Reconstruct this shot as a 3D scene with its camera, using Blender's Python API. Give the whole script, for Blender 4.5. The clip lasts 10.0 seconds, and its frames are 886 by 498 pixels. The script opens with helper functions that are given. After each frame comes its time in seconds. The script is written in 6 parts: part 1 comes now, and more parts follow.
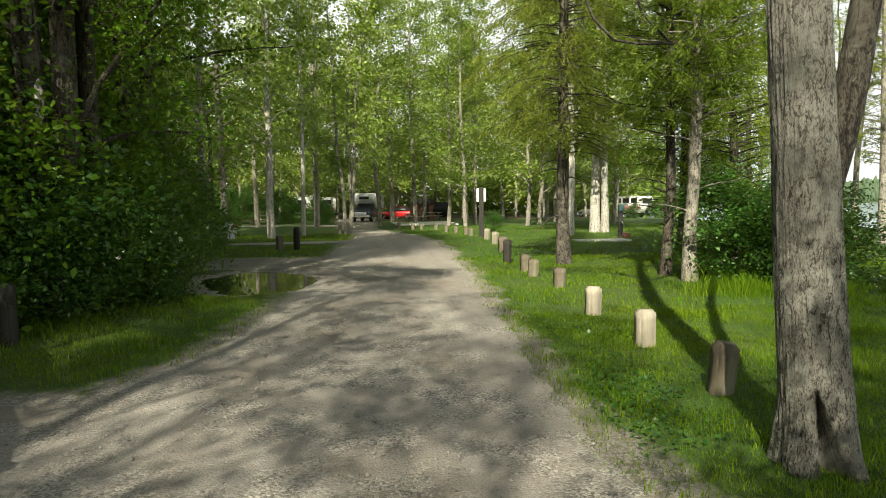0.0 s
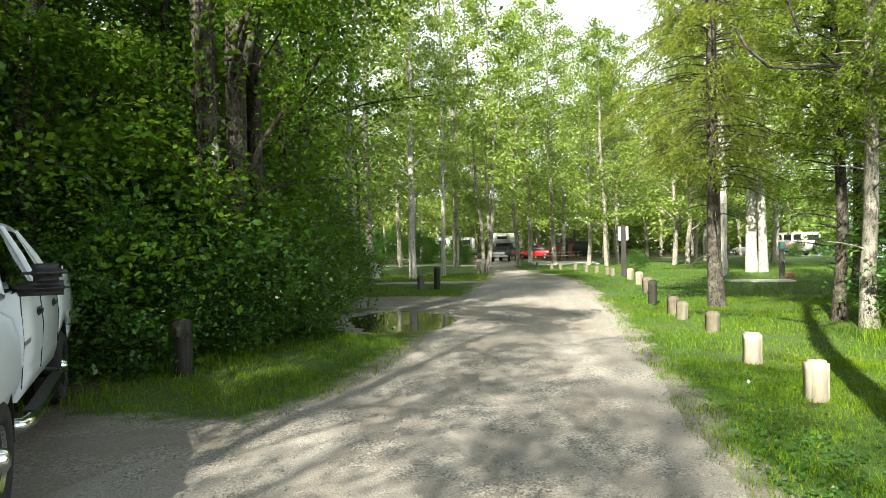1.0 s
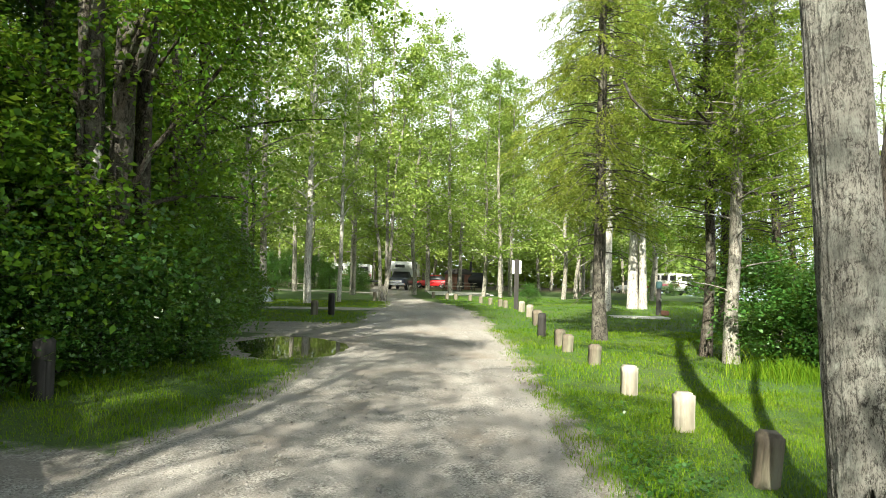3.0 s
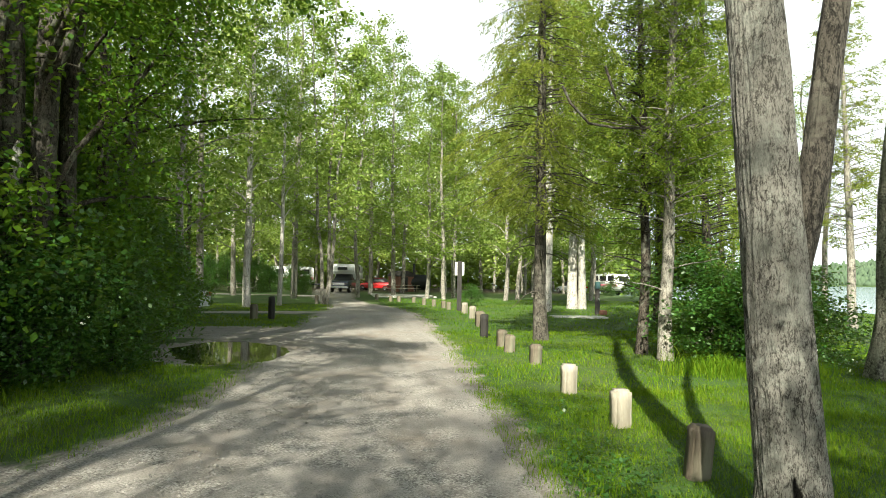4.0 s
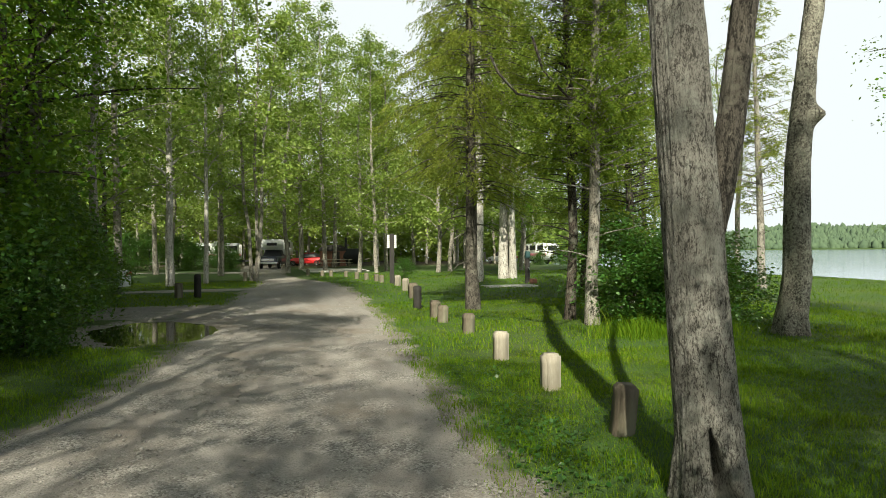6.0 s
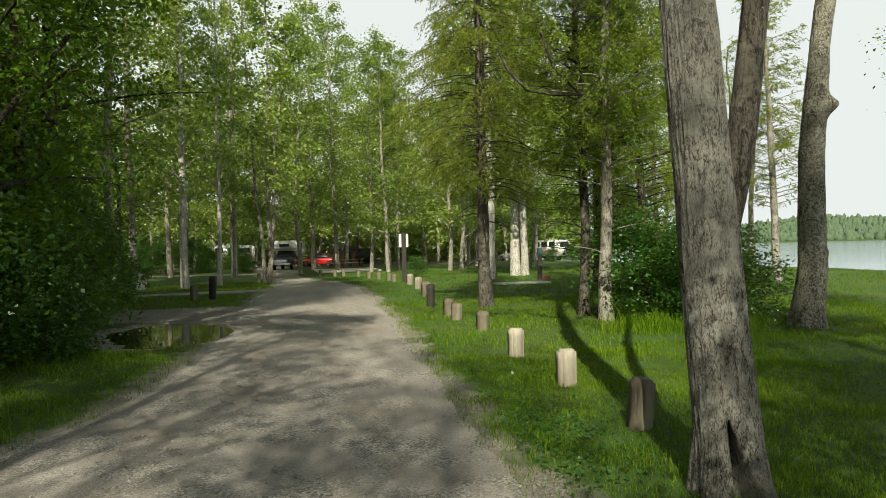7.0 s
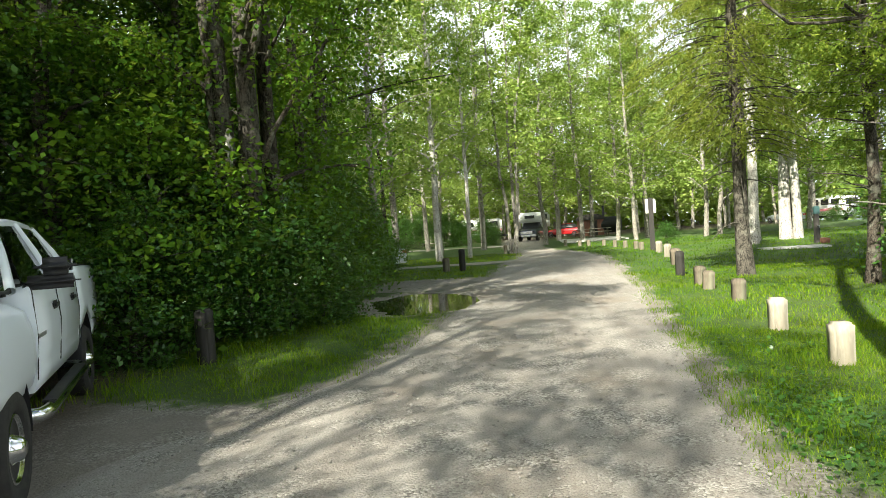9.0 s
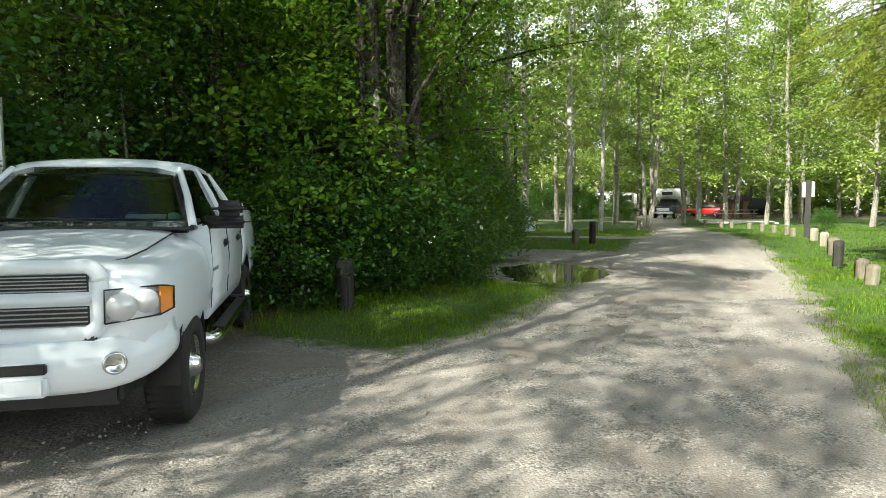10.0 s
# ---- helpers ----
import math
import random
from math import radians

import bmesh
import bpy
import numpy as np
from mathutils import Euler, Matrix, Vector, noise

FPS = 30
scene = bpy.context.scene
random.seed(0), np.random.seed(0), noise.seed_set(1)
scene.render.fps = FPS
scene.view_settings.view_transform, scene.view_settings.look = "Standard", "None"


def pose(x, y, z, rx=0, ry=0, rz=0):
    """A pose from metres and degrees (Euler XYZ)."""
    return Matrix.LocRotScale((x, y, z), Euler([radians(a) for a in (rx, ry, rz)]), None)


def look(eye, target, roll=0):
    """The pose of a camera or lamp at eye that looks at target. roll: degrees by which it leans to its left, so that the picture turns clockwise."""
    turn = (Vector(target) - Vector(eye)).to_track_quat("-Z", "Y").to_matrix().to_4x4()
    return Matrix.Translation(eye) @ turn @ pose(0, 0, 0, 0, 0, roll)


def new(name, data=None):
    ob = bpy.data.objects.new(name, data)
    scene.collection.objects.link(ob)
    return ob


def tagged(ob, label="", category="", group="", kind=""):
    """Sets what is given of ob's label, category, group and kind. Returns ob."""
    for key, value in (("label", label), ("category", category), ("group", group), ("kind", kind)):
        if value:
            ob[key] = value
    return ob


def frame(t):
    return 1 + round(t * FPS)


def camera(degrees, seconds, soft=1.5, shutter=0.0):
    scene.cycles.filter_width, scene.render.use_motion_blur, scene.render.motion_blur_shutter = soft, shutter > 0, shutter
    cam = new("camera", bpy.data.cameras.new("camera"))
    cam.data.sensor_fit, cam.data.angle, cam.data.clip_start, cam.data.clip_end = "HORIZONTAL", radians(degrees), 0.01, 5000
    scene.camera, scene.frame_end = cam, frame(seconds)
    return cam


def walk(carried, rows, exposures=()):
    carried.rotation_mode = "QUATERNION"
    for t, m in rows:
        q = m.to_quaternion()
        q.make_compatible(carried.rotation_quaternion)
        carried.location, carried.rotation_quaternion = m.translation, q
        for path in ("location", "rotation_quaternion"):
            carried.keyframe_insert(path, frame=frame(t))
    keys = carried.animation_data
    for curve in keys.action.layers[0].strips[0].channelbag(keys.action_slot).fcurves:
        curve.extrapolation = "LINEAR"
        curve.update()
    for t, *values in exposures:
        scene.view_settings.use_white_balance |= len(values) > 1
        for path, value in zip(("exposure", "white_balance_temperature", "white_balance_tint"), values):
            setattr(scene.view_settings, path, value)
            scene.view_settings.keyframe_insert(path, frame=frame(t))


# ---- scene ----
# ---- camera ----
cam = camera(70.6, 10.0, soft=0.85)

# seconds, place, turn to the right, tilt up, lean (degrees)
PATH = [
    (0, -0.055, 0.022, 1.636, 6.86, -4.08, -0.60),
    (0.5, -0.081, 0.059, 1.652, 0.49, -2.47, -0.66),
    (1, -0.065, 0.036, 1.655, -5.68, -0.28, -1.15),
    (1.5, -0.042, -0.003, 1.646, -5.50, 0.69, -0.75),
    (2, -0.052, 0.013, 1.671, -0.23, 0.63, 1.11),
    (2.5, -0.024, -0.003, 1.642, 1.12, 2.48, 0.51),
    (2.7, -0.027, 0.010, 1.643, 1.83, 2.36, 0.98),
    (3.8, -0.042, 0.070, 1.633, 8.19, 2.41, 0.99),
    (4, -0.012, 0.055, 1.637, 8.77, 2.60, 0.94),
    (4.5, -0.027, 0.049, 1.627, 13.76, 1.17, 0.45),
    (5, 0.006, 0.097, 1.621, 14.61, -2.86, -0.96),
    (5.5, -0.005, 0.069, 1.631, 14.79, -0.02, -0.18),
    (5.7, 0.011, 0.084, 1.625, 14.42, 0.01, -0.48),
    (6.8, -0.034, 0.046, 1.611, 17.46, 0.57, -0.36),
    (7, -0.037, 0.044, 1.614, 13.95, -0.01, -1.46),
    (7.5, -0.032, 0.035, 1.604, 3.37, 0.14, -0.71),
    (8, -0.001, 0.093, 1.594, -2.81, -2.15, -0.48),
    (8.5, 0.053, 0.115, 1.602, -7.19, -2.24, -2.22),
    (9, 0.154, 0.103, 1.580, -8.50, -1.65, -3.93),
    (9.5, 0.100, 0.090, 1.568, -17.31, -1.99, -2.98),
    (10, 0.070, -0.017, 1.562, -20.05, -4.26, -0.15),
]


def eye_pose(x, y, z, yaw, tilt, lean):
    return pose(x, y, z, 0, 0, -yaw) @ pose(0, 0, 0, 90 + tilt) @ pose(0, 0, 0, 0, 0, lean)


walk(cam, [(t, eye_pose(*p)) for t, *p in PATH],
     exposures=[(0, 0.85, 7000, 2.5), (0.5, 1.2, 6800, 2.5), (1, 1.68, 6500, 3.5), (2.5, 1.66, 6400, 3.5), (4, 1.3, 6500, 2), (4.5, 1.05, 6500, 2), (5, 0.74, 6550, 2), (5.5, 0.75, 6600, 2), (7, 0.5, 6850, 1), (7.5, 0.6, 7000, 1), (8, 1.1, 6850, 1), (8.5, 1.55, 6650, 3.5), (10, 1.58, 6300, 3.5)])

# ---- light ----
SUN_EL = 38.0
SUN_DIR = Vector((-0.33, -0.944, 0)).normalized()      # towards the sun, on the ground plan
world = bpy.data.worlds.new("sky")
scene.world = world
world.use_nodes = True
wn, wl = world.node_tree.nodes, world.node_tree.links
wn.clear()
w_out, w_bg = wn.new("ShaderNodeOutputWorld"), wn.new("ShaderNodeBackground")
sky = wn.new("ShaderNodeTexSky")
sky.sky_type, sky.sun_disc = "NISHITA", False
sky.sun_elevation = radians(SUN_EL)
sky.sun_rotation = math.atan2(SUN_DIR.x, SUN_DIR.y)
sky.dust_density, sky.air_density = 1.5, 1.0
w_co, w_map, w_no = wn.new("ShaderNodeTexCoord"), wn.new("ShaderNodeMapping"), wn.new("ShaderNodeTexNoise")
w_map.inputs["Scale"].default_value = (1.6, 1.6, 6.0)
w_no.inputs["Scale"].default_value, w_no.inputs["Detail"].default_value = 1.7, 7.0
w_ramp, w_mix = wn.new("ShaderNodeValToRGB"), wn.new("ShaderNodeMix")
w_ramp.color_ramp.elements[0].position, w_ramp.color_ramp.elements[1].position = 0.50, 0.66
w_sep, w_haze, w_max = wn.new("ShaderNodeSeparateXYZ"), wn.new("ShaderNodeMapRange"), wn.new("ShaderNodeMath")
w_haze.inputs["From Min"].default_value, w_haze.inputs["From Max"].default_value = 0.40, 0.72
w_haze.inputs["To Min"].default_value, w_haze.inputs["To Max"].default_value = 1.0, 0.0
w_max.operation = "MAXIMUM"
w_mix.data_type = "RGBA"
wl.new(w_co.outputs["Generated"], w_map.inputs["Vector"])
wl.new(w_map.outputs["Vector"], w_no.inputs["Vector"])
wl.new(w_no.outputs["Fac"], w_ramp.inputs["Fac"])
wl.new(w_co.outputs["Generated"], w_sep.inputs["Vector"])
wl.new(w_sep.outputs["Z"], w_haze.inputs["Value"])
wl.new(w_haze.outputs["Result"], w_max.inputs[0])
wl.new(w_ramp.outputs["Color"], w_max.inputs[1])
wl.new(w_max.outputs[0], w_mix.inputs["Factor"])
wl.new(sky.outputs["Color"], w_mix.inputs[6])
w_mix.inputs[7].default_value = (13.8, 14.3, 15.2, 1)      # sunlit cloud
wl.new(w_mix.outputs[2], w_bg.inputs["Color"])
w_bg.inputs["Strength"].default_value = 0.043
wl.new(w_bg.outputs["Background"], w_out.inputs["Surface"])

sun = new("sun", bpy.data.lights.new("sun", "SUN"))
sun.data.energy, sun.data.angle, sun.data.color = 5.0, radians(0.6), (1.0, 0.93, 0.80)
sun.matrix_world = look(Vector((SUN_DIR.x, SUN_DIR.y, math.tan(radians(SUN_EL)))) * 30, (0, 0, 0))


# ---- materials ----
def nodes_of(name):
    m = bpy.data.materials.new(name)
    m.use_nodes = True
    nt = m.node_tree
    return m, nt, nt.nodes["Principled BSDF"]


def ramp(nt, fac, stops):
    r = nt.nodes.new("ShaderNodeValToRGB")
    while len(r.color_ramp.elements) < len(stops):
        r.color_ramp.elements.new(0.5)
    for e, (p, c) in zip(r.color_ramp.elements, stops):
        e.position, e.color = p, (*c, 1) if len(c) == 3 else c
    nt.links.new(fac, r.inputs["Fac"])
    return r.outputs["Color"]


def coords(nt, kind="Object", scale=(1, 1, 1)):
    c, m = nt.nodes.new("ShaderNodeTexCoord"), nt.nodes.new("ShaderNodeMapping")
    m.inputs["Scale"].default_value = scale
    nt.links.new(c.outputs[kind], m.inputs["Vector"])
    return m.outputs["Vector"]


def noise_tex(nt, vec, scale, detail=5.0, rough=0.6):
    n = nt.nodes.new("ShaderNodeTexNoise")
    n.inputs["Scale"].default_value, n.inputs["Detail"].default_value, n.inputs["Roughness"].default_value = scale, detail, rough
    nt.links.new(vec, n.inputs["Vector"])
    return n.outputs["Fac"]


def cells(nt, vec, scale, feature="F1", out="Distance"):
    n = nt.nodes.new("ShaderNodeTexVoronoi")
    n.feature = feature
    n.inputs["Scale"].default_value = scale
    nt.links.new(vec, n.inputs["Vector"])
    return n.outputs[out]


def blend(nt, fac, a, b, mode="MIX"):
    m = nt.nodes.new("ShaderNodeMix")
    m.data_type, m.blend_type = "RGBA", mode
    for socket, v in ((m.inputs["Factor"], fac), (m.inputs[6], a), (m.inputs[7], b)):
        if isinstance(v, bpy.types.NodeSocket):
            nt.links.new(v, socket)
        else:
            socket.default_value = v if isinstance(v, float) else (*v, 1)
    return m.outputs[2]


def calc(nt, op, a, b=0.5):
    m = nt.nodes.new("ShaderNodeMath")
    m.operation = op
    for socket, v in zip(m.inputs, (a, b)):
        if isinstance(v, bpy.types.NodeSocket):
            nt.links.new(v, socket)
        else:
            socket.default_value = v
    return m.outputs[0]


def relief(nt, bsdf, height, strength, distance):
    b = nt.nodes.new("ShaderNodeBump")
    b.inputs["Strength"].default_value, b.inputs["Distance"].default_value = strength, distance
    nt.links.new(height, b.inputs["Height"])
    nt.links.new(b.outputs["Normal"], bsdf.inputs["Normal"])


def surface(name, dark, light, scale=6.0, rough=0.7, bump=0.3, depth=0.01, metal=0.0, stretch=(1, 1, 1), stain=None):
    m, nt, p = nodes_of(name)
    v = coords(nt, "Object", stretch)
    a, b = noise_tex(nt, v, scale), noise_tex(nt, v, scale * 7.3, 4.0)
    c = ramp(nt, a, [(0.3, dark), (0.7, light)])
    c = blend(nt, 0.25, c, ramp(nt, b, [(0.35, dark), (0.65, light)]))
    if stain:
        c = blend(nt, ramp(nt, noise_tex(nt, v, scale * 0.35, 3.0), [(0.52, (0, 0, 0)), (0.68, (0.8, 0.8, 0.8))]), c, stain)
    nt.links.new(c, p.inputs["Base Color"])
    p.inputs["Roughness"].default_value, p.inputs["Metallic"].default_value = rough, metal
    if bump:
        relief(nt, p, b, bump, depth)
    return m


def bark_mat(name, dark, light, lichen, furrow=9.0, depth=0.02, patch=0.56, cracks=0.09):
    m, nt, p = nodes_of(name)
    u = coords(nt)
    warp = nt.nodes.new("ShaderNodeTexNoise")
    warp.inputs["Scale"].default_value = 7.0
    nt.links.new(u, warp.inputs["Vector"])
    bent = nt.nodes.new("ShaderNodeVectorMath")
    bent.operation = "MULTIPLY_ADD"
    bent.inputs[1].default_value = (0.05, 0.05, 0.05)
    nt.links.new(warp.outputs["Color"], bent.inputs[0])
    nt.links.new(u, bent.inputs[2])
    mp = nt.nodes.new("ShaderNodeMapping")
    mp.inputs["Scale"].default_value = (1, 1, 0.36)
    nt.links.new(bent.outputs[0], mp.inputs["Vector"])
    v = mp.outputs["Vector"]
    grain = noise_tex(nt, v, furrow * 9.0, 6.0, 0.85)
    broad = noise_tex(nt, v, furrow * 1.1, 5.0)
    fissure = noise_tex(nt, v, furrow * 2.6, 6.0, 0.7)
    h = calc(nt, "ADD", calc(nt, "MULTIPLY", grain, 1.15), calc(nt, "ADD", calc(nt, "MULTIPLY", fissure, 0.45), calc(nt, "MULTIPLY", broad, 0.2)))
    c = ramp(nt, h, [(0.70, tuple(k * 0.45 for k in dark)), (0.82, dark), (0.94, light)])
    long = nt.nodes.new("ShaderNodeMapping")
    long.inputs["Scale"].default_value = (1, 1, 0.22)
    nt.links.new(bent.outputs[0], long.inputs["Vector"])
    plate = cells(nt, long.outputs["Vector"], furrow * 1.5, "DISTANCE_TO_EDGE")
    crack = ramp(nt, calc(nt, "ADD", plate, calc(nt, "MULTIPLY", calc(nt, "SUBTRACT", fissure, 0.5), 0.35)), [(0.0, (0.75, 0.75, 0.75)), (cracks * 0.7, (0, 0, 0))])
    c = blend(nt, crack, c, tuple(k * 0.45 for k in dark))
    h = calc(nt, "SUBTRACT", h, calc(nt, "MULTIPLY", crack, 0.5))
    spots = ramp(nt, noise_tex(nt, u, 24.0, 7.0, 0.75), [(patch, (0, 0, 0)), (patch + 0.06, (0.7, 0.7, 0.7))])
    c = blend(nt, spots, c, lichen)
    blotch = ramp(nt, noise_tex(nt, u, 3.2, 5.0, 0.7), [(0.52, (0, 0, 0)), (0.60, (0.45, 0.45, 0.45))])
    c = blend(nt, blotch, c, lichen)
    c = blend(nt, ramp(nt, noise_tex(nt, u, 1.3, 3.0), [(0.46, (0.0, 0.0, 0.0)), (0.7, (0.45, 0.45, 0.45))]), c, dark)
    nt.links.new(c, p.inputs["Base Color"])
    p.inputs["Roughness"].default_value = 0.92
    p.inputs["Specular IOR Level"].default_value = 0.25
    relief(nt, p, h, 1.0, depth)
    return m


def leaf_mat(name, stops, gloss=0.45, through_light=0.35, spec=0.2):
    m, nt, p = nodes_of(name)
    g = nt.nodes.new("ShaderNodeNewGeometry")
    big = noise_tex(nt, coords(nt), 0.35, 2.0)
    f = calc(nt, "ADD", calc(nt, "MULTIPLY", g.outputs["Random Per Island"], 0.7), calc(nt, "MULTIPLY", big, 0.4))
    o = nt.nodes.new("ShaderNodeObjectInfo")
    f = calc(nt, "ADD", f, calc(nt, "MULTIPLY", calc(nt, "SUBTRACT", o.outputs["Random"], 0.5), 0.3))
    c = ramp(nt, f, stops)
    nt.links.new(c, p.inputs["Base Color"])
    p.inputs["Roughness"].default_value = gloss
    p.inputs["Specular IOR Level"].default_value = spec
    t = nt.nodes.new("ShaderNodeBsdfTranslucent")
    nt.links.new(blend(nt, 0.5, c, (0.40, 0.52, 0.05)), t.inputs["Color"])
    mix = nt.nodes.new("ShaderNodeMixShader")
    mix.inputs["Fac"].default_value = through_light
    nt.links.new(p.outputs["BSDF"], mix.inputs[1])
    nt.links.new(t.outputs["BSDF"], mix.inputs[2])
    nt.links.new(mix.outputs["Shader"], nt.nodes["Material Output"].inputs["Surface"])
    return m


def ground_mat():
    m, nt, p = nodes_of("lawn_soil")
    v = coords(nt)
    verge = nt.nodes.new("ShaderNodeAttribute")
    verge.attribute_name = "verge"
    big, mid, fine = noise_tex(nt, v, 0.35, 3.0), noise_tex(nt, v, 3.0, 6.0), noise_tex(nt, v, 45.0, 4.0)
    grass = blend(nt, mid, (0.03, 0.08, 0.006), (0.07, 0.145, 0.012))
    grass = blend(nt, ramp(nt, big, [(0.45, (0, 0, 0)), (0.7, (0.7, 0.7, 0.7))]), grass, (0.13, 0.15, 0.035))
    grass = blend(nt, ramp(nt, fine, [(0.4, (0.7, 0.7, 0.7)), (0.65, (0, 0, 0))]), grass, (0.025, 0.05, 0.008))
    dirt = blend(nt, blend(nt, mid, (0.0, 0.0, 0.0), (1.0, 1.0, 1.0)), blend(nt, fine, (0.10, 0.086, 0.07), (0.22, 0.195, 0.165)), blend(nt, fine, (0.18, 0.157, 0.134), (0.34, 0.30, 0.262)))
    bw = nt.nodes.new("ShaderNodeRGBToBW")
    nt.links.new(cells(nt, v, 55.0, "F1", "Color"), bw.inputs["Color"])
    pebble = ramp(nt, bw.outputs["Val"], [(0.15, (0.09, 0.08, 0.07)), (0.5, (0.26, 0.24, 0.21)), (0.85, (0.46, 0.43, 0.39))])
    dirt = blend(nt, ramp(nt, noise_tex(nt, v, 1.1, 5.0, 0.7), [(0.45, (0.1, 0.1, 0.1)), (0.6, (0.7, 0.7, 0.7))]), dirt, pebble)
    litter = blend(nt, ramp(nt, fine, [(0.5, (0, 0, 0)), (0.6, (1, 1, 1))]), (0.045, 0.035, 0.02), (0.15, 0.10, 0.05))
    sep = nt.nodes.new("ShaderNodeSeparateColor")
    nt.links.new(verge.outputs["Color"], sep.inputs["Color"])
    ragged = calc(nt, "ADD", sep.outputs["Red"], calc(nt, "MULTIPLY", calc(nt, "SUBTRACT", mid, 0.5), 1.3))
    c = blend(nt, ramp(nt, ragged, [(0.4, (0, 0, 0)), (0.75, (1, 1, 1))]), grass, dirt)
    c = blend(nt, sep.outputs["Green"], c, litter)
    nt.links.new(c, p.inputs["Base Color"])
    p.inputs["Roughness"].default_value = 0.95
    relief(nt, p, calc(nt, "ADD", mid, fine), 0.6, 0.03)
    return m


def gravel_mat(name="gravel", pale=1.0):
    m, nt, p = nodes_of(name)
    v = coords(nt)
    big, mid, fine = noise_tex(nt, v, 0.45, 3.0), noise_tex(nt, v, 2.6, 6.0, 0.65), noise_tex(nt, v, 70.0, 5.0)
    lane = noise_tex(nt, coords(nt, "Object", (1.3, 0.10, 1)), 1.6, 3.0)
    stone = cells(nt, v, 55.0, "F1", "Color")
    edge = cells(nt, v, 55.0, "F1", "Distance")
    soil = blend(nt, mid, (0.18 * pale, 0.157 * pale, 0.136 * pale), (0.38 * pale, 0.342 * pale, 0.308 * pale))
    soil = blend(nt, ramp(nt, lane, [(0.4, (0, 0, 0)), (0.62, (0.7, 0.7, 0.7))]), soil, (0.37 * pale, 0.345 * pale, 0.315 * pale))
    soil = blend(nt, ramp(nt, big, [(0.5, (0, 0, 0)), (0.7, (0.6, 0.6, 0.6))]), soil, (0.23 * pale, 0.17 * pale, 0.12 * pale))
    bw = nt.nodes.new("ShaderNodeRGBToBW")
    nt.links.new(stone, bw.inputs["Color"])
    pebble = ramp(nt, bw.outputs["Val"], [(0.15, (0.10, 0.09, 0.08)), (0.5, (0.30, 0.28, 0.25)), (0.85, (0.52, 0.49, 0.45))])
    loose = ramp(nt, noise_tex(nt, v, 1.1, 5.0, 0.7), [(0.45, (0.05, 0.05, 0.05)), (0.58, (0.8, 0.8, 0.8))])
    c = blend(nt, loose, soil, pebble)
    c = blend(nt, ramp(nt, fine, [(0.35, (0.5, 0.5, 0.5)), (0.5, (0, 0, 0))]), c, (0.09, 0.075, 0.06))
    nt.links.new(c, p.inputs["Base Color"])
    p.inputs["Roughness"].default_value = 0.9
    relief(nt, p, calc(nt, "ADD", calc(nt, "MULTIPLY", fine, 0.5), calc(nt, "SUBTRACT", 1.0, edge)), 0.6, 0.012)
    return m


def plain(name, color, rough=0.5, metal=0.0, coat=0.0, spec=0.5, dirt=0.25):
    m, nt, p = nodes_of(name)
    v = coords(nt)
    n = noise_tex(nt, v, 9.0, 6.0)
    c = blend(nt, calc(nt, "MULTIPLY", n, dirt), color, tuple(k * 0.7 for k in color))
    nt.links.new(c, p.inputs["Base Color"])
    r = nt.nodes.new("ShaderNodeMapRange")
    r.inputs["To Min"].default_value, r.inputs["To Max"].default_value = rough * 0.8, min(1, rough * 1.2)
    nt.links.new(n, r.inputs["Value"])
    nt.links.new(r.outputs["Result"], p.inputs["Roughness"])
    p.inputs["Metallic"].default_value, p.inputs["Coat Weight"].default_value = metal, coat
    p.inputs["Specular IOR Level"].default_value = spec
    return m


def glass_mat(name, tint, rough=0.02, ior=1.45):
    m, nt, p = nodes_of(name)
    p.inputs["Base Color"].default_value = (*tint, 1)
    p.inputs["Transmission Weight"].default_value = 1.0
    p.inputs["Roughness"].default_value, p.inputs["IOR"].default_value = rough, ior
    return m


def water_mat(name, color, wave, scale, rough=0.03):
    m, nt, p = nodes_of(name)
    n = noise_tex(nt, coords(nt, "Object", (1, 1, 1)), scale, 4.0)
    nt.links.new(ramp(nt, n, [(0.3, color), (0.7, tuple(k * 1.4 for k in color))]), p.inputs["Base Color"])
    p.inputs["Roughness"].default_value, p.inputs["IOR"].default_value = rough, 1.33
    relief(nt, p, n, wave, 0.05)
    return m


